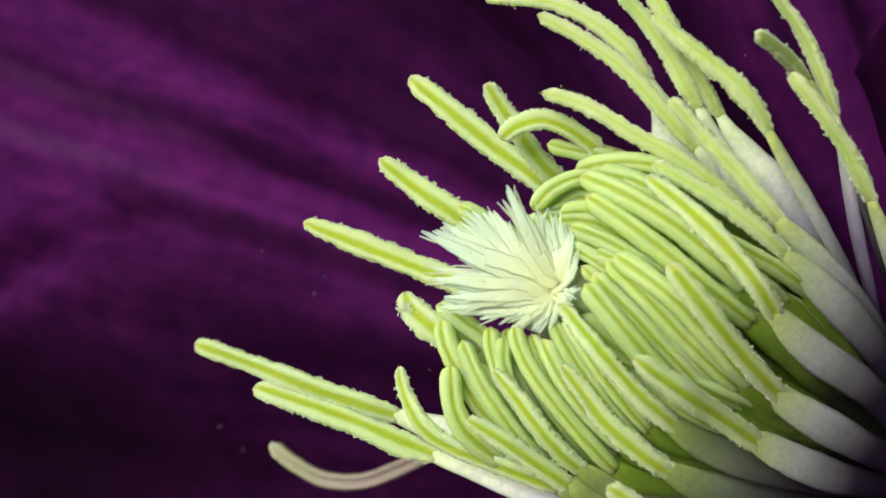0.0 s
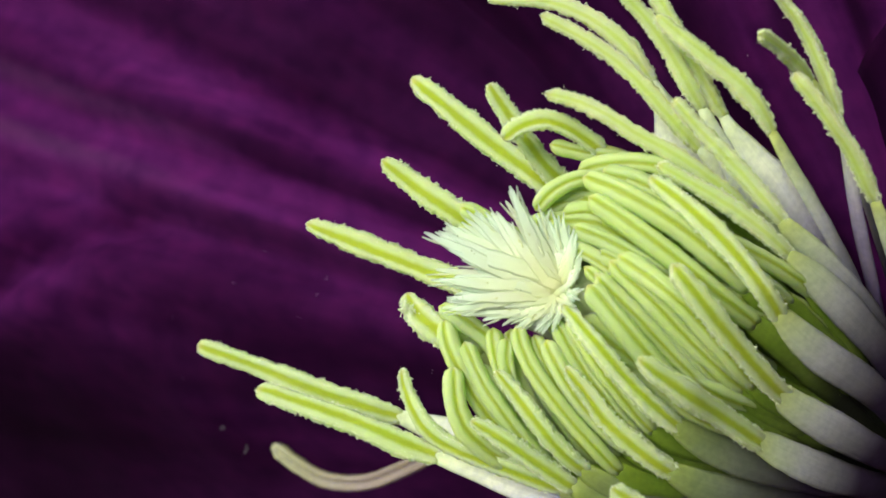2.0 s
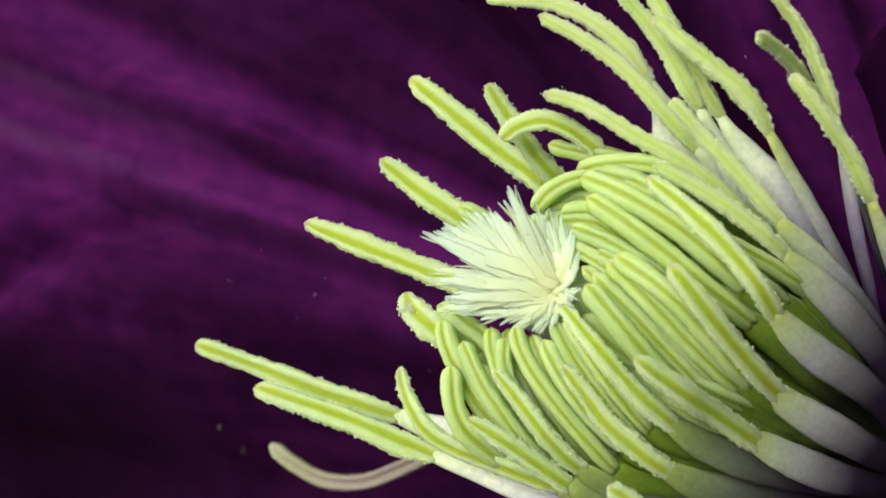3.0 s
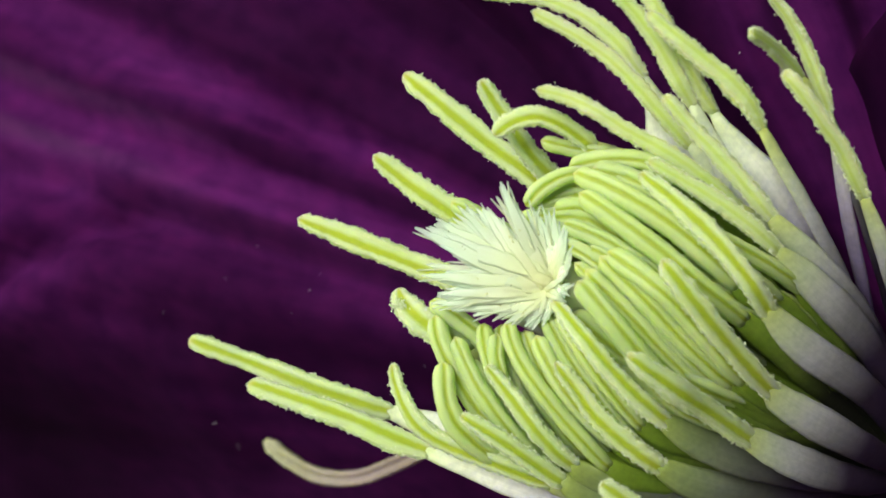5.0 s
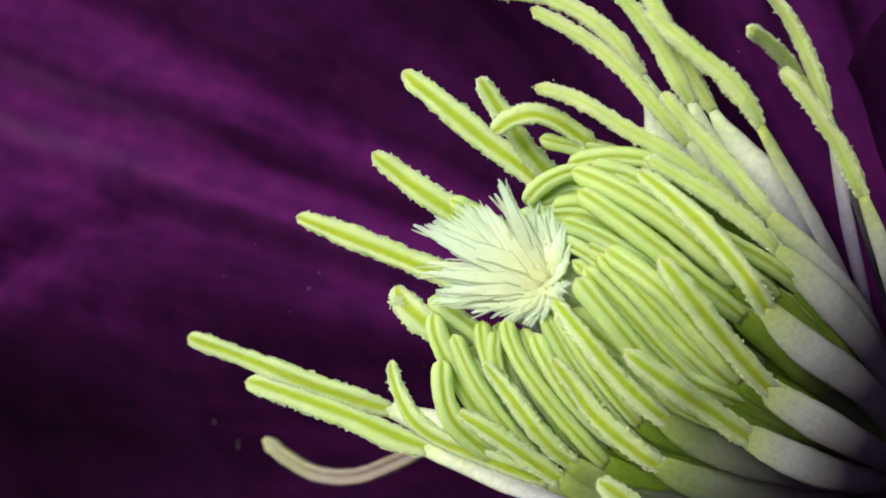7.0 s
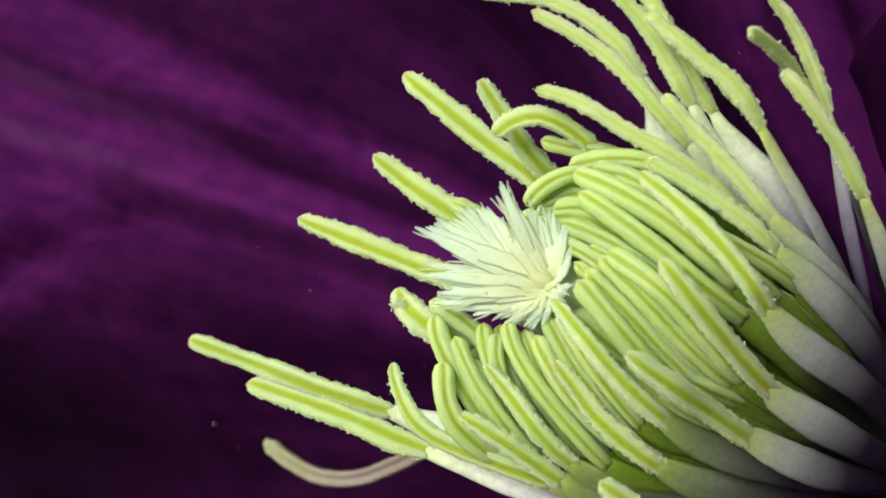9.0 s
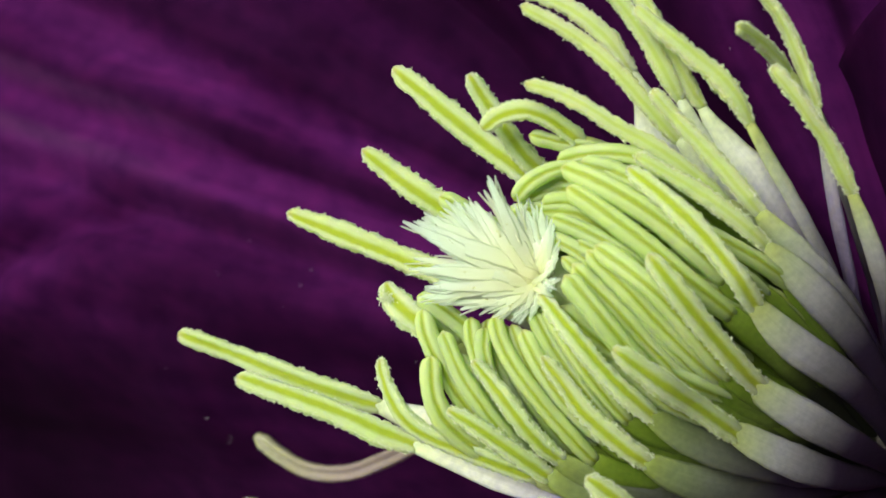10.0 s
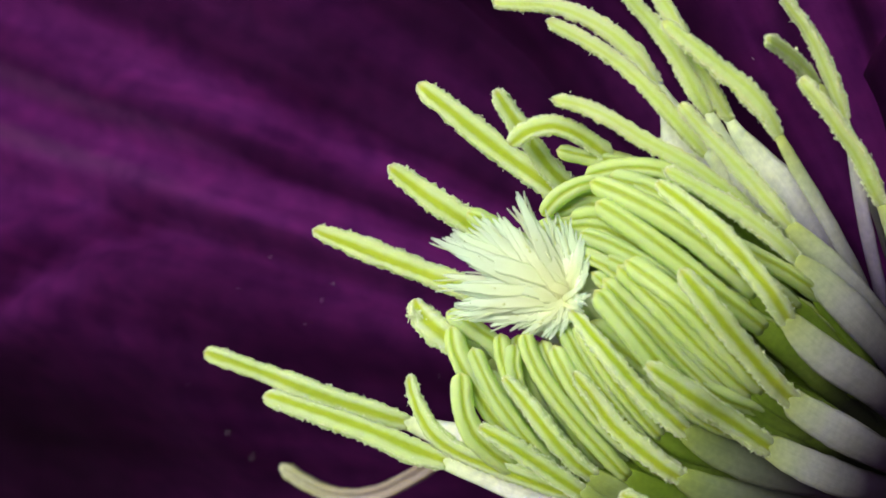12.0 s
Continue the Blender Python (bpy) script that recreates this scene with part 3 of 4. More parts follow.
def petal(az, theta, bend, length, half, ribs, cup=0.10, wave=1.0, skew=0.0, seed=0, roll=0.0, other=0.0, fold=0.0, crease=6.0, humps=(), drift=0.0, pleats=()):
    """A broad sepal: az and theta (degrees) give its way round and out from the axis, bend how far it turns back over its length, ribs (across, height, width) in mm."""
    er = Vector((math.cos(radians(az)), math.sin(radians(az)), 0))
    et = Vector((-er.y, er.x, 0))
    ns, nt = 96, 80
    grid = []
    bm = bmesh.new()
    uvs = bm.loops.layers.uv.verify()
    c = er * 2.4 + Vector((0, 0, -0.6))
    for i in range(ns + 1):
        s = i / ns
        th = radians(theta + bend * s + 38 * max(0, 1 - s / 0.10) ** 2)
        d = er * math.sin(th) + Vector((0, 0, 1)) * math.cos(th)
        n = er * -math.cos(th) + Vector((0, 0, 1)) * math.sin(th)
        hw = half * (max(0.0, math.sin(math.pi * min(1, 0.06 + 0.94 * s) ** 0.78)) ** 0.75 + 0.10 * (1 - s))
        spread = (max(s, 0.02) / 0.55) ** 0.7
        row = []
        for j in range(nt + 1):
            t = 2 * j / nt - 1
            x = t * hw * (other / half if other and t < 0 else 1)
            ease = min(1.0, s / 0.18) * min(1.0, (1 - s) / 0.08 + 0.15)
            h = cup * t * t * hw + roll * x - fold * 0.5 * (math.hypot(x - crease, 2.5) + x - crease)
            calm = 1 - 0.45 * max(0.0, min(1.0, (s - 0.42) / 0.14))
            for at, high, wide in ribs:
                mid = at * spread
                h += high * ease * calm * math.exp(-((x - mid) / wide) ** 2)
            for sm, xm, high, rs, rx in humps:
                h += high * math.exp(-((s * length - sm) / rs) ** 2 - ((x - xm) / rx) ** 2)
            for s0, x0, s1, x1, high, wide in pleats:
                run = math.hypot(s1 - s0, x1 - x0)
                us, ux = (s1 - s0) / run, (x1 - x0) / run
                along = (s * length - s0) * us + (x - x0) * ux
                off = (s * length - s0) * ux - (x - x0) * us
                past = max(0.0, -along, along - run)
                h += high * math.exp(-(off / wide) ** 2 - (past / 3.0) ** 2)
            q = Vector((s * length * 0.10, x * 0.10, seed * 7.3))
            h += wave * ease * (0.9 * noise.noise(q) + 0.35 * noise.noise(q * 2.7))
            h += wave * 0.8 * abs(t) ** 4 * math.sin(s * 13 + seed * 2 + (2 if t > 0 else 0)) * ease
            row.append((bm.verts.new((c + et * x + n * h) * MM), 0.5 + (x / spread + drift) / 80, s))
        grid.append(row)
        c = c + d * (length / ns)
    for ra, rb in zip(grid, grid[1:]):
        for j in range(nt):
            quad = (ra[j], ra[j + 1], rb[j + 1], rb[j])
            f = bm.faces.new([v[0] for v in quad])
            for loop, v in zip(f.loops, quad):
                loop[uvs].uv = (v[1], v[2])
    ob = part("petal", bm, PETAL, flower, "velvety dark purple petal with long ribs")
    so = ob.modifiers.new("thickness", "SOLIDIFY")
    so.thickness, so.offset = 0.00035, -1
    return ob


RIBS = ((-5, 1.0, 2), (0, 1.2, 2), (5, 1.0, 2))
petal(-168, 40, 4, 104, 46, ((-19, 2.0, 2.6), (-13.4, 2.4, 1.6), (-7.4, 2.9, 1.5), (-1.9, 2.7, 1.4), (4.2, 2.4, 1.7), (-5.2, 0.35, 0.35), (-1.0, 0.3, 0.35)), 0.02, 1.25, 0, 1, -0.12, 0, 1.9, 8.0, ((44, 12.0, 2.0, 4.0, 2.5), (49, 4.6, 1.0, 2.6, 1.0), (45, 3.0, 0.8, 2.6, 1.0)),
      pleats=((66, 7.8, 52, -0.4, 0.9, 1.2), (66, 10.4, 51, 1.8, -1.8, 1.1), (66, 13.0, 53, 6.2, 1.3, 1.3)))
petal(117, 37, 10, 84, 31, RIBS, 0.05, 1.0, 0, 2, drift=6.0)
petal(-118, 66, 22, 80, 26, RIBS, 0.05, 1.2, 0, 3)
petal(35, 34, 60, 36, 13, ((-4, 0.5, 1.2), (1, 0.6, 1.2), (6, 0.5, 1.2)), 0.40, 0.4, 0, 4, 0, 17, drift=7.0)
petal(2, 62, 12, 76, 21, RIBS, 0.05, 1.0, 0, 5)
petal(-55, 70, 12, 78, 22, RIBS, 0.05, 1.0, 0, 6)

# ---- styles ----
style((0.18, 2.74, 27.98), 0.62)
style((0.16, 2.58, 27.77), 0.50)
style((-0.04, 2.09, 27.76), 0.50)
style((-0.37, 1.47, 27.79), 0.60)
style((-0.70, 1.24, 28.07), 0.60)
style((-1.30, 0.98, 28.70), 0.60)
style((-1.73, 0.07, 29.22), 0.60)
style((-1.99, -0.70, 29.85), 0.70)
style((-1.99, -0.20, 29.07), 0.70)
style((-0.89, -0.95, 28.84), 0.60)
style((-0.61, -1.13, 28.20), 0.60)
style((-0.10, -1.28, 27.54), 0.60)
style((-1.41, -2.00, 28.82), 0.55)
style((-1.12, -2.51, 28.93), 0.60)
style((-0.91, -2.29, 28.70), 0.50)
style((-0.45, -2.93, 28.16), 0.60)
style((-0.74, -3.49, 28.11), 0.60)
style((-0.28, -3.33, 27.79), 0.60)
style((0.48, -3.12, 26.54), 0.60)
style((1.22, -2.88, 25.34), 0.60)
style((0.54, 2.12, 26.43), 0.45)
style((0.46, 2.32, 26.12), 0.45)
style((0.82, 2.47, 25.52), 0.45)
style((0.91, 2.08, 25.83), 0.45)
tuft([(0.10, 2.59, 27.93), (0.16, 2.27, 27.55), (0.36, 1.91, 26.85)], 5, reach=0.9)
tuft([(0.07, 1.37, 27.29), (-0.49, 1.33, 27.82), (-1.09, 1.06, 28.47), (-1.68, 0.08, 29.09), (-2.04, -0.64, 29.71), (-1.28, -0.81, 28.98), (-0.67, -1.16, 28.10), (-0.04, -1.29, 27.41)], 30)
tuft([(0.26, -1.33, 26.98), (-0.43, -1.74, 27.82), (-1.14, -2.35, 28.72), (-0.63, -2.94, 28.07), (-0.72, -3.46, 28.05), (0.39, -3.13, 26.50)], 26)
tuft([(0.48, -3.12, 26.54), (1.22, -2.88, 25.34), (1.69, -2.87, 24.51), (2.11, -2.35, 24.02)], 14, hairy=False)
tuft([(2.11, -2.35, 24.02), (2.61, -1.44, 23.85), (2.81, -0.71, 23.85), (2.85, 0.06, 23.98)], 9, hairy=False)
tuft([(0.14, 1.87, 26.86), (0.58, 2.28, 26.07), (1.06, 2.43, 25.47), (1.64, 2.22, 24.91), (2.20, 1.51, 24.39), (2.53, 0.36, 24.19)], 20, hairy=False)

# ---- stamens ----
stamen([(-9.56, -2.82, 32.68), (-7.87, -2.59, 30.04), (-6.29, -2.41, 27.44), (-4.81, -2.20, 24.53)], 1.15, "open", 10, 1.7)
stamen([(-6.80, 1.55, 31.41), (-5.61, 1.06, 29.45), (-4.42, 0.70, 27.51), (-3.71, 0.26, 24.65)], 1.20, "open", -12, 1.7)
stamen([(-7.88, 5.81, 31.43), (-6.36, 5.11, 29.22), (-4.98, 4.40, 26.86), (-3.73, 3.89, 24.55), (-3.10, 3.34, 21.87)], 1.22, "open", -43, 1.7)
stamen([(-3.05, 6.67, 29.58), (-2.77, 6.03, 28.60), (-2.41, 5.25, 27.25), (-2.17, 4.51, 25.83), (-2.00, 4.02, 24.34)], 0.98, "open", -51, 1.7, 0.80)
stamen([(-1.62, 4.58, 28.43), (-1.10, 5.37, 28.22), (-0.61, 6.08, 27.50), (-0.23, 6.28, 26.42), (-0.03, 6.14, 25.24), (0.10, 6.02, 24.41)], 0.80, "open", 86, 1.7, 0.50)
stamen([(-0.82, 5.23, 26.56), (-0.24, 5.50, 25.23), (0.30, 5.88, 23.96), (0.48, 6.27, 22.30)], 0.82, "closed", 74, 1.7)
stamen([(0.14, 7.06, 28.26), (0.73, 7.32, 26.92), (1.29, 7.28, 25.46), (1.68, 7.12, 24.22), (2.06, 7.08, 22.82), (2.40, 6.93, 21.33), (2.72, 6.65, 19.73), (3.06, 6.19, 17.66)], 0.74, "ripe", 70, 1.7)
stamen([(3.24, 6.19, 23.47), (4.14, 5.99, 20.69), (4.68, 5.60, 18.22), (4.82, 5.12, 16.17)], 0.74, "ripe", 51, 1.7)
stamen([(2.97, 9.04, 23.96), (3.28, 8.43, 22.41), (3.64, 7.86, 20.71), (3.99, 7.19, 18.92), (4.28, 6.36, 16.86)], 0.78, "ripe", -85, 1.7)
stamen([(-1.58, 10.31, 29.30), (-0.67, 10.18, 27.23), (0.02, 9.85, 25.44), (0.59, 9.24, 23.83), (0.99, 8.53, 22.05), (1.23, 7.95, 20.53)], 0.74, "ripe", -88, 1.7, pale=True)
stamen([(-4.94, 10.48, 30.73), (-3.78, 11.56, 28.03), (-3.10, 11.64, 26.46), (-2.38, 11.26, 24.66), (-1.95, 10.70, 23.44), (-1.70, 10.18, 22.59)], 0.80, "ripe", -78, 3.4, pale=True, via=(-0.92, 8.10, 20.27))
stamen([(0.78, 12.50, 27.54), (1.33, 11.78, 25.72), (1.66, 10.99, 24.24), (1.89, 10.13, 22.91), (2.04, 9.45, 21.84)], 0.74, "ripe", -87, 1.3, pale=True, via=(2.35, 6.66, 17.35))
stamen([(0.66, 13.45, 26.51), (1.32, 12.35, 24.89), (1.65, 11.43, 23.73), (1.90, 10.69, 22.70), (2.06, 10.04, 21.64), (2.19, 9.58, 20.73)], 0.70, "ripe", -87, 3.3, pale=True, via=(2.70, 6.80, 16.29))
stamen([(2.40, 11.87, 26.12), (2.92, 11.43, 24.64), (3.37, 11.11, 23.18), (3.75, 10.71, 21.59), (4.01, 10.21, 20.38), (4.19, 9.59, 19.42)], 0.80, "ripe", 65, 0.7, via=(4.70, 7.07, 15.11))
stamen([(5.48, 12.62, 23.04), (4.74, 12.79, 21.31), (4.07, 12.76, 19.70), (3.72, 12.58, 18.35)], 0.62, "ripe", 60, 0.9)
stamen([(5.30, 12.01, 20.50), (5.65, 11.45, 19.21), (5.82, 10.87, 17.96), (5.85, 10.32, 16.58), (5.79, 9.58, 15.19), (5.71, 8.85, 13.98)], 0.72, "ripe", -70, 0.9)
stamen([(3.27, 15.23, 21.74), (3.63, 14.28, 19.71), (3.83, 13.11, 18.06), (4.00, 11.79, 16.49)], 0.70, "ripe", -44, 0.7, pale=True, via=(4.58, 8.92, 14.38), shaded_or_violet=True)
stamen([(-0.87, 2.29, 25.80), (-0.40, 3.31, 25.69), (0.20, 4.40, 25.01), (0.50, 5.00, 23.56)], 0.80, "closed", -88, 1.2)
stamen([(-0.15, 4.75, 25.06), (0.79, 5.67, 24.11), (1.87, 6.29, 22.86), (2.84, 6.16, 20.65)], 0.85, "closed", 82, 1.2)
stamen([(0.86, 4.48, 25.24), (2.55, 4.43, 23.89), (3.89, 4.17, 22.08), (4.87, 3.59, 19.87), (5.23, 3.02, 17.83)], 1.03, "closed", 58, 1.2)
stamen([(1.56, 3.73, 24.93), (3.11, 3.35, 23.66), (4.59, 2.81, 21.80), (5.58, 2.14, 19.57), (5.77, 1.67, 17.15)], 1.03, "closed", 43, 1.2)
stamen([(3.21, 5.55, 23.57), (4.40, 5.04, 22.12), (5.43, 4.32, 20.32), (6.13, 3.34, 18.25), (5.95, 2.43, 16.22)], 0.92, "open", 47, 1.7, 0.78)
stamen([(6.11, 2.45, 22.57), (6.49, 1.46, 20.51), (6.41, 0.40, 17.75), (5.89, -0.67, 14.00)], 1.01, "open", 13, 1.7, 0.78)
stamen([(6.58, -1.69, 22.44), (6.64, -2.15, 19.83), (6.13, -2.50, 17.02), (5.74, -2.92, 13.94)], 1.06, "open", -40, 1.7, 0.78)
stamen([(2.92, -3.43, 23.16), (3.36, -4.10, 21.88), (3.70, -4.68, 20.89), (4.22, -5.31, 18.99), (4.48, -5.78, 16.72)], 0.88, "open", -41, 1.8, 0.78, shaded_or_violet=True)
stamen([(2.46, -1.02, 24.35), (3.92, -2.02, 22.80), (4.59, -2.96, 20.83), (4.90, -3.84, 17.66)], 0.81, "open", -43, 1.6, 0.78, shaded_or_violet=True)
stamen([(3.29, 0.21, 24.13), (4.69, -0.72, 22.74), (5.34, -1.65, 20.79), (5.45, -2.34, 18.57), (5.41, -2.54, 16.44)], 1.10, "closed", -7, 1.2)
stamen([(3.24, 0.80, 23.97), (4.36, -0.05, 21.96), (5.05, -0.99, 19.68), (5.27, -1.86, 16.73)], 0.81, "closed", 0, 1.2)
stamen([(3.27, 1.56, 23.63), (4.70, 0.69, 21.65), (5.52, -0.36, 19.08), (5.55, -1.11, 16.04)], 0.85, "closed", 8, 1.2)
stamen([(3.53, 1.93, 23.52), (5.47, 1.35, 21.60), (6.10, 0.38, 18.96), (5.93, -0.67, 15.91)], 0.99, "closed", 16, 1.2)
stamen([(1.30, 2.21, 24.85), (2.49, 2.27, 23.63), (3.81, 2.03, 22.12), (4.31, 1.66, 20.00)], 0.90, "closed", 37, 1.2)
stamen([(0.39, 2.67, 25.15), (1.09, 3.27, 24.28), (2.02, 3.25, 22.91), (2.83, 3.19, 20.81)], 0.77, "closed", 64, 1.2)
stamen([(0.33, 2.25, 25.06), (1.37, 2.85, 23.90), (2.42, 2.67, 22.52), (3.27, 2.27, 20.59)], 0.81, "closed", 56, 1.2)
crumpled = stamen([(-3.17, -3.61, 28.86), (-2.79, -4.08, 28.47), (-2.25, -4.44, 27.73), (-1.78, -4.64, 26.65), (-1.52, -4.95, 24.91)], 1.22, "open", 60, 1.7, 1.00)
stamen([(-1.96, -3.48, 27.66), (-1.29, -3.64, 26.62), (-0.72, -3.88, 25.58), (-0.25, -4.62, 24.27)], 0.95, "closed", 70, 1.2)
stamen([(1.43, -3.70, 23.88), (2.24, -4.64, 22.58), (2.90, -5.60, 20.86), (3.29, -6.40, 18.74)], 0.72, "closed", -55, 1.2)
stamen([(0.88, -3.36, 24.39), (1.57, -4.57, 23.35), (2.14, -5.65, 21.84), (2.66, -6.79, 19.44)], 0.72, "closed", -60, 1.2)
stamen([(3.69, 1.14, 22.76), (4.81, 0.25, 20.97), (5.38, -0.75, 18.72), (5.40, -1.45, 16.19)], 0.72, "closed", 8, 1.2)
stamen([(-0.02, -5.02, 25.52), (0.68, -5.90, 24.70), (1.40, -6.85, 23.33), (1.90, -7.48, 21.22)], 0.75, "closed", -70, 1.2)
stamen([(-1.51, -3.94, 27.31), (-0.94, -4.74, 26.92), (-0.55, -5.29, 26.44), (-0.24, -5.84, 25.75), (0.08, -6.53, 24.81), (0.62, -7.64, 22.36)], 0.96, "closed", 86, 1.2)
stamen([(-0.27, -5.62, 26.55), (0.07, -6.39, 26.29), (0.37, -7.15, 25.89), (0.63, -7.83, 25.21), (0.80, -8.23, 24.28), (0.95, -8.65, 22.17)], 1.08, "closed", -84, 1.2)
stamen([(-2.81, -6.93, 27.65), (-2.15, -7.59, 27.33), (-1.54, -8.23, 26.80), (-0.88, -8.77, 26.06), (-0.27, -8.98, 25.09), (0.49, -8.91, 23.85), (1.26, -8.75, 22.59), (2.40, -8.52, 20.35)], 0.86, "open", -68, 1.7)
stamen([(1.43, -7.34, 25.49), (1.83, -7.43, 24.57), (2.25, -7.59, 23.48), (2.63, -7.85, 22.15), (3.01, -8.20, 20.19)], 0.84, "open", -84, 1.7, 0.72, shaded_or_violet=True)
stamen([(-0.39, -4.40, 26.50), (0.23, -5.08, 25.98), (0.90, -5.85, 25.21), (1.48, -6.46, 24.34), (1.95, -7.06, 23.29), (2.31, -7.82, 21.27)], 0.84, "closed", -61, 1.2)
stamen([(1.25, -4.89, 25.31), (1.85, -5.37, 24.42), (2.45, -5.95, 23.44), (2.95, -6.60, 22.29), (3.31, -7.31, 20.21)], 0.84, "open", -39, 1.7, 0.72, shaded_or_violet=True)
stamen([(1.12, -2.70, 25.24), (1.55, -3.42, 24.84), (2.10, -4.11, 24.18), (2.75, -4.79, 23.22), (3.24, -5.43, 22.04), (3.63, -5.97, 20.85), (3.85, -6.68, 18.95)], 0.82, "closed", -55, 1.2)
stamen([(1.78, -2.76, 23.99), (2.67, -3.77, 23.00), (3.36, -4.76, 21.46), (3.85, -5.62, 18.90)], 0.81, "closed", -49, 1.2)
stamen([(-0.22, -3.29, 25.56), (0.14, -4.02, 25.24), (0.75, -5.00, 24.58), (1.27, -6.54, 22.32)], 0.80, "closed", -77, 1.2)
stamen([(-0.06, -3.78, 25.05), (0.44, -4.76, 24.45), (1.09, -5.87, 23.27), (1.67, -7.07, 20.98)], 0.82, "closed", -68, 1.2)
stamen([(-0.08, -3.03, 24.82), (0.36, -4.19, 24.36), (1.03, -5.36, 23.37), (1.65, -6.66, 21.02)], 0.82, "closed", -66, 1.2)
stamen([(0.96, -2.93, 24.44), (1.36, -3.78, 24.05), (1.89, -4.67, 23.13), (2.34, -5.70, 21.13)], 0.70, "closed", -60, 1.2)
stamen([(-0.01, -5.87, 24.78), (0.65, -6.71, 23.80), (1.29, -7.39, 22.36), (1.66, -7.91, 20.54)], 0.80, "closed", -70, 1.2)
stamen([(0.44, -3.44, 25.09), (0.87, -4.26, 24.95), (1.37, -5.44, 24.04), (1.95, -6.79, 21.29)], 0.72, "closed", -69, 1.2)
stamen([(6.17, -7.12, 20.64), (6.34, -7.58, 18.79), (6.19, -8.15, 16.15)], 0.97, "open", -57, 1.7)
stamen([(-13.01, -11.10, 34.22), (-10.90, -10.66, 31.82), (-8.41, -10.27, 28.79), (-6.84, -9.89, 26.74), (-5.74, -9.58, 25.26)], 1.02, "open", 62, 2.4, 0.62, pale=True, via=(-1.18, -8.61, 19.30))
stamen([(-8.46, -11.27, 31.79), (-6.79, -10.89, 29.59), (-5.05, -10.53, 27.16), (-3.76, -10.42, 25.21), (-2.84, -10.21, 23.92)], 1.06, "open", 50, 1.5, pale=True, via=(1.27, -9.12, 18.72))
stamen([(4.92, -9.09, 21.59), (5.14, -9.38, 19.87), (5.22, -9.74, 17.20)], 1.01, "open", -75, 1.7)
stamen([(-3.12, 1.06, 28.27), (-2.31, 0.92, 26.66), (-1.84, 0.57, 24.12)], 0.95, "closed", -19, 1.2)
stamen([(-0.85, 2.64, 25.25), (-0.35, 3.54, 24.55), (0.73, 3.85, 23.08), (1.71, 3.50, 20.87)], 0.90, "closed", 84, 1.2)
stamen([(-1.43, 1.46, 25.62), (-0.54, 2.51, 24.55), (0.44, 2.90, 23.04), (1.50, 2.71, 20.63)], 0.90, "closed", 85, 1.2)
stamen([(-0.66, 3.27, 25.04), (0.04, 4.19, 24.15), (0.92, 4.58, 22.61), (1.88, 4.29, 20.43)], 0.85, "closed", 84, 1.2)
stamen([(2.12, -1.42, 23.63), (3.18, -2.34, 22.50), (3.86, -3.39, 20.76), (4.04, -4.40, 18.39)], 0.81, "closed", -30, 1.2)
stamen([(1.20, -2.76, 24.30), (2.05, -3.84, 23.41), (2.91, -5.17, 21.77), (3.31, -6.42, 19.42)], 0.77, "closed", -53, 1.2)
stamen([(2.30, 1.69, 23.83), (3.51, 1.51, 22.58), (4.49, 0.79, 20.61), (4.90, -0.17, 17.75)], 0.77, "closed", 20, 1.2)
stamen([(2.99, 5.28, 22.08), (4.18, 4.42, 20.16), (4.85, 3.71, 17.93), (5.01, 3.15, 15.33)], 0.90, "closed", 50, 1.2)
stamen([(3.77, 4.56, 20.59), (4.49, 4.51, 18.45), (4.81, 4.39, 16.24), (4.64, 4.09, 14.15)], 0.81, "closed", 51, 1.2)
stamen([(1.48, 1.50, 24.73), (2.55, 1.41, 23.52), (3.69, 0.83, 21.70), (4.34, -0.13, 19.02)], 0.77, "closed", 23, 1.2)
stamen([(2.31, 0.89, 24.10), (3.38, 0.36, 22.67), (4.27, -0.52, 20.69), (4.75, -1.49, 17.88)], 0.72, "closed", 4, 1.2)
stamen([(0.28, 1.96, 25.19), (1.22, 2.07, 24.03), (2.29, 2.06, 22.59), (3.24, 1.49, 20.46)], 0.72, "closed", 50, 1.2)
stamen([(1.75, -1.80, 24.00), (2.62, -2.89, 22.82), (3.38, -3.95, 21.12), (3.79, -5.08, 18.50)], 0.72, "closed", -40, 1.2)
stamen([(0.77, 5.10, 24.43), (2.01, 5.33, 23.07), (3.09, 5.06, 21.37), (3.89, 4.23, 18.83)], 0.90, "closed", 68, 1.2)
stamen([(1.52, 5.30, 23.71), (2.93, 5.18, 21.98), (3.86, 4.78, 20.12), (4.39, 3.97, 17.72)], 0.90, "closed", 62, 1.2)
# the crumpled anther's burst side, heaped with pollen
bm = bmesh.new()
for _ in range(600):
    q = Vector((rng.gauss(0, 1), rng.gauss(0, 1), rng.gauss(0, 1)))
    crumb(bm, Vector((-2.69, -4.28, 28.59)) + Vector((q.x * 0.13, q.y * 0.13, q.z * 0.20)), rng.uniform(0.025, 0.06), rng)
tagged(part("pollen", bm, POLLEN, crumpled, "heap of pale pollen on a burst anther"), kind="stuff")
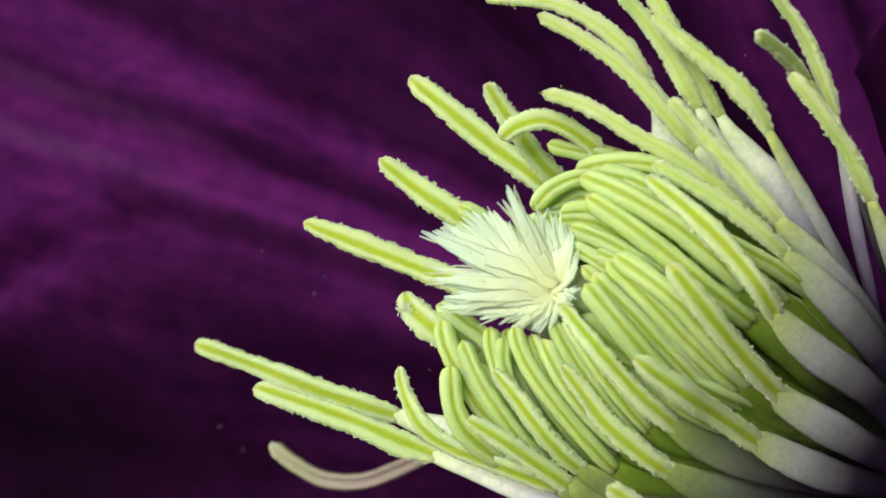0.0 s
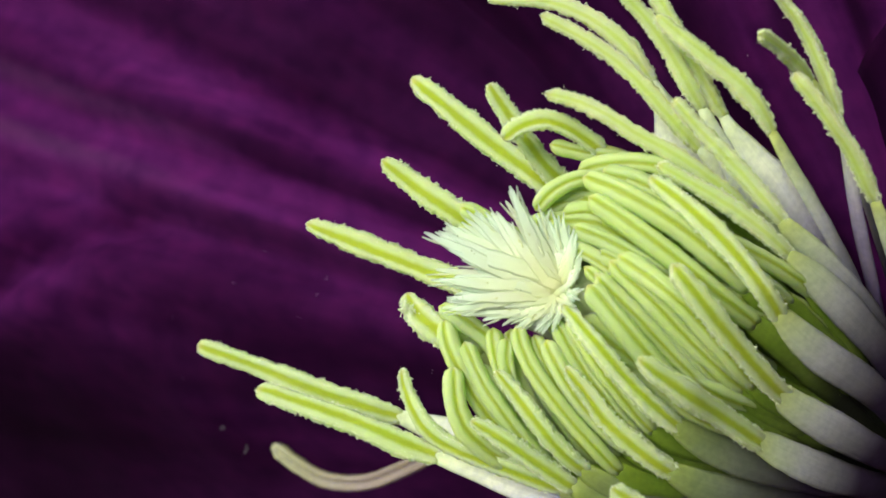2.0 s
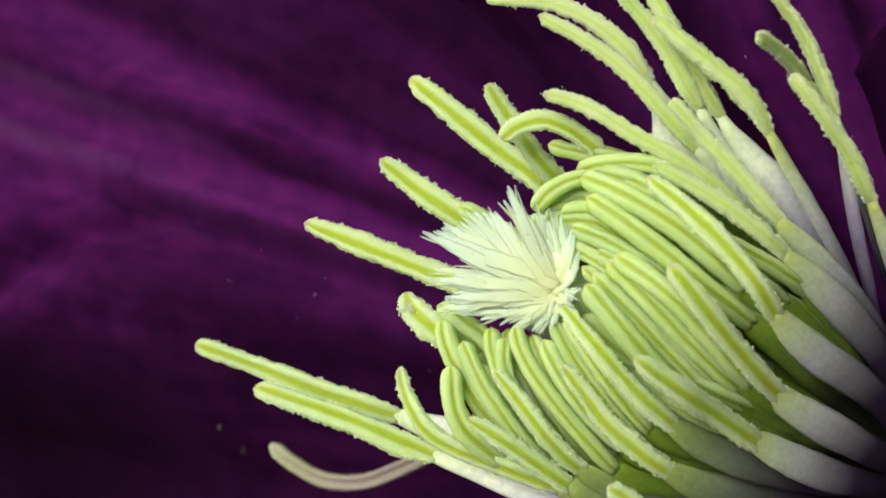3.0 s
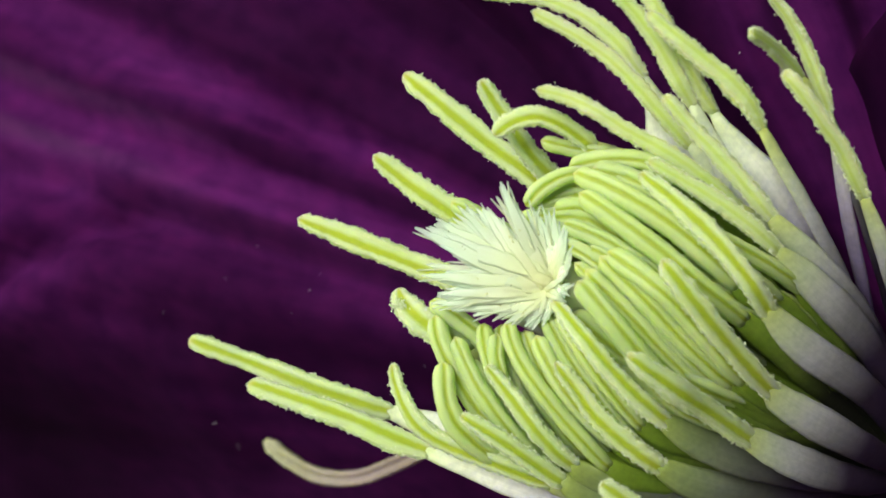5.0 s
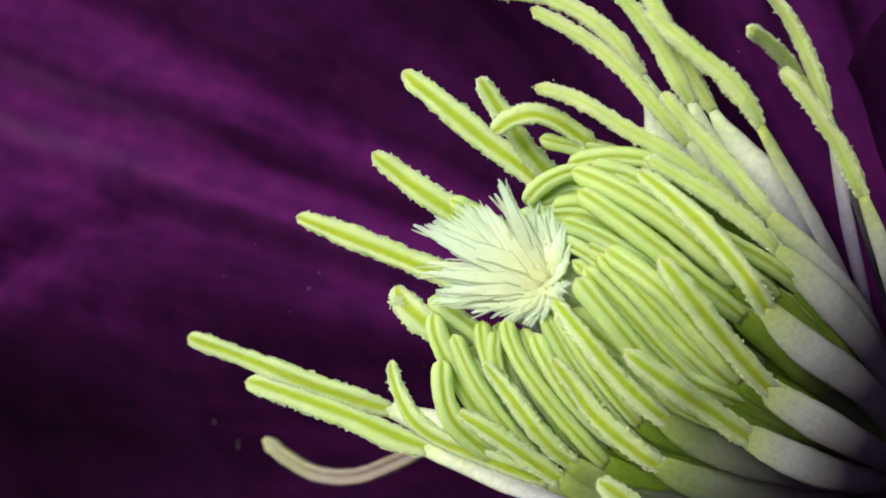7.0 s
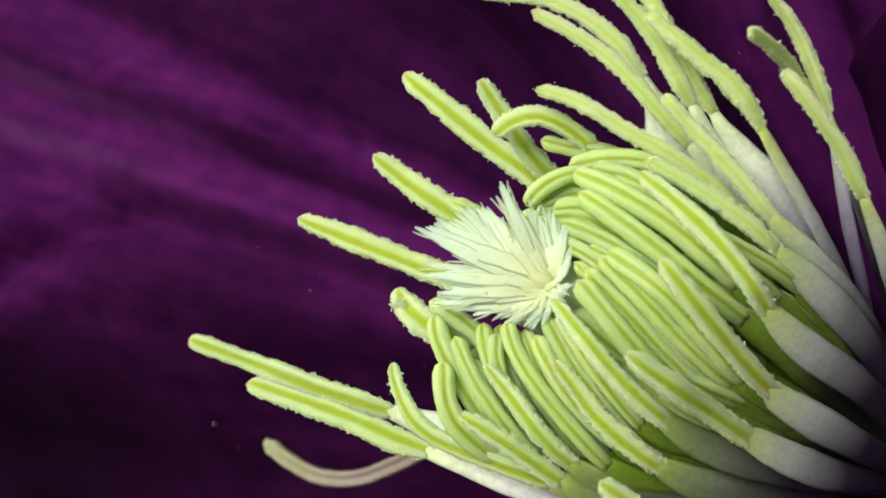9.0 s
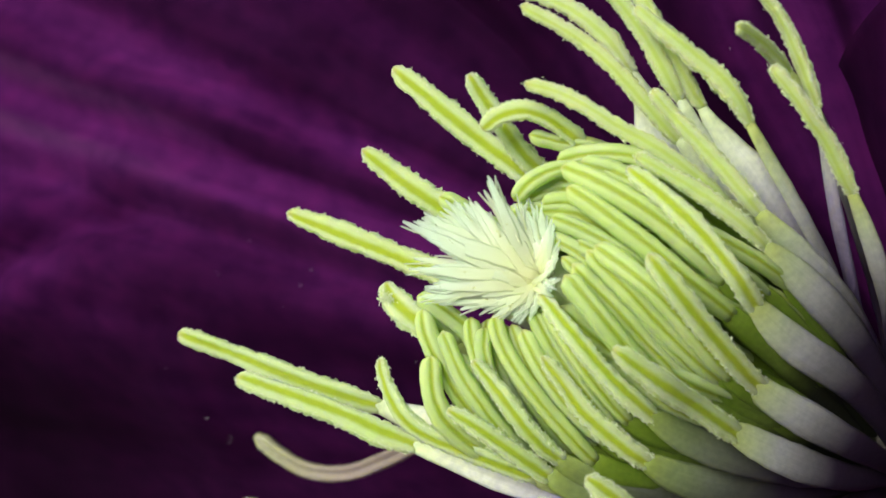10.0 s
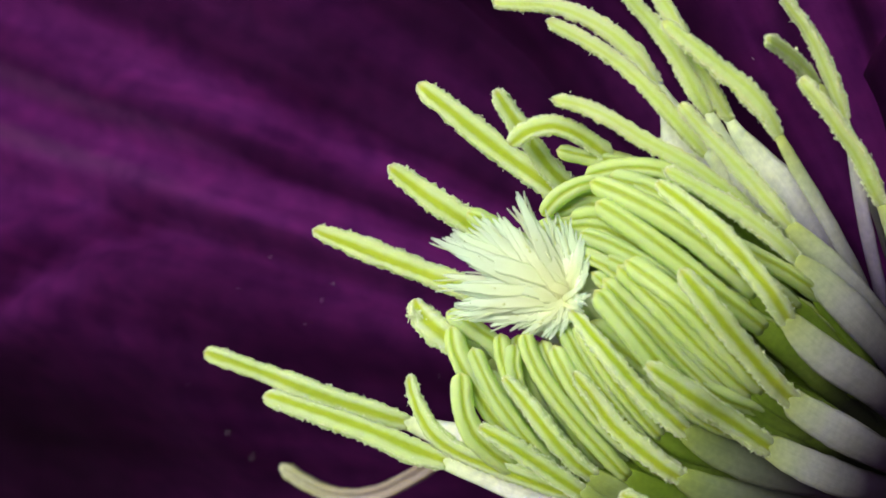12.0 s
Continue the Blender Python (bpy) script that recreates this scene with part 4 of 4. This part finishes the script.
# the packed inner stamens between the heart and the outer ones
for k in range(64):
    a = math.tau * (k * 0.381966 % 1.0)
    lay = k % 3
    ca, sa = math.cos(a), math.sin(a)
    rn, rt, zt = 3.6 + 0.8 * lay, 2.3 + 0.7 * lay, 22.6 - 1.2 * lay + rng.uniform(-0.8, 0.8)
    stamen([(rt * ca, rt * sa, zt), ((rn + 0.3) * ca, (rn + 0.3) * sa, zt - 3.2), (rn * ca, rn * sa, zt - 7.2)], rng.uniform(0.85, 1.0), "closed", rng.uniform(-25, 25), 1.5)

# the bent stamen that has dropped behind the others and shifts late
bm = bmesh.new()
line, _ = even(spline([(-7.31, -4.56, 6.92), (-6.27, -4.96, 5.32), (-5.09, -4.99, 3.62), (-3.45, -3.93, 1.82), (-1.93, -2.21, 0.77), (0.00, 0.00, 0.00)], 8), 40)
sweep(bm, line, Vector((0.7, -0.1, 0.7)), GROOVED, lambda s, d: (0.50 * min(1, 0.35 + d * 1.2), 0.36 * min(1, 0.35 + d * 1.2)), 0.05, 4.0)
curl = part("bent_stamen", bm, CREAM, flower, "faded cream stamen curled in a bow behind the others")
HINGE, SWING = Vector((-16.09, -12.67, 17.38)) * MM, Vector((-0.916, -0.019, -0.401))
CURL_ROWS = [(t, Matrix.Translation(HINGE) @ Matrix.Rotation(radians(-4.9 * k), 4, SWING)) for t, k in ((0.0, 0.0), (10.6, 0.0), (11.0, 0.25), (11.5, 1.0), (12.0, 1.05))]
bm = bmesh.new()
line, _ = even(spline([(-22.42, -21.15, 23.50), (-21.28, -21.12, 22.14), (-19.33, -20.61, 20.15), (-17.01, -19.05, 17.28)], 8), 30)
sweep(bm, line, Vector((0.7, -0.1, 0.7)), GROOVED, lambda s, d: (0.50 * min(1, 0.35 + d * 1.2), 0.36 * min(1, 0.35 + d * 1.2)), 0.05, 6.0)
part("bent_stamen", bm, CREAM, flower, "faded cream stamen curled in a bow behind the others")
bm = bmesh.new()
for at, size in (((-28.77, -9.26, 29.71), 0.012), ((-26.02, -6.43, 24.79), 0.024), ((-25.13, -7.52, 25.21), 0.030), ((-29.14, -6.60, 28.42), 0.02), ((-28.59, -9.27, 29.54), 0.012), ((-34.27, -19.85, 24.38), 0.03), ((-34.68, -20.71, 21.92), 0.02), ((-33.89, -17.43, 28.62), 0.014), ((-25.33, -9.39, 25.58), 0.012), ((-32.55, -13.47, 31.39), 0.012), ((-5.88, 14.67, 15.82), 0.02), ((-35.37, -21.30, 21.58), 0.03), ((-28.29, -18.65, 15.20), 0.03), ((-23.60, -15.12, 16.37), 0.02), ((-25.69, -4.01, 26.59), 0.03), ((-19.70, -8.62, 18.13), 0.02)):
    for k in range(3):
        crumb(bm, Vector(at) + Vector((rng.gauss(0, 1), rng.gauss(0, 1), rng.gauss(0, 0.3))) * size * 1.6, size * 1.2, rng)
tagged(part("dust_specks", bm, DUST, flower, "tiny pale specks of dust on the petals"), kind="stuff")
bm = bmesh.new()
for at in ((-0.61, -0.21, 28.91), (-0.58, -0.23, 28.85), (-0.07, -0.57, 28.19), (-0.02, -0.60, 28.07), (-0.74, -2.13, 28.55), (1.55, -1.20, 26.02), (-0.09, -2.90, 28.09), (-0.01, -2.75, 27.90), (0.16, -2.60, 27.75)):
    for k in range(3):
        crumb(bm, Vector(at) + Vector((rng.gauss(0, 1), rng.gauss(0, 1), rng.gauss(0, 1))) * 0.02, 0.02, rng)
tagged(part("dark_specks", bm, STEM, pistil, "tiny dark specks caught on the silky styles"), kind="stuff")


# ---- ground ----
bm = bmesh.new()
edges = [-2000, -200, -40, -8] + [-3 + 0.25 * k for k in range(25)] + [8, 40, 200, 2000]
vs = [[bm.verts.new((x, y, 0.02 * noise.noise((x * 3, y * 3, 0)) - 0.02)) for x in edges] for y in edges]
for ra, rb in zip(vs, vs[1:]):
    for k in range(len(edges) - 1):
        bm.faces.new((ra[k], ra[k + 1], rb[k + 1], rb[k]))
tagged(part("ground", bm, SOIL, None, "dark bare garden soil"), "", "ground", "", "structure")


def motions():
    walk(curl, CURL_ROWS)


motions()
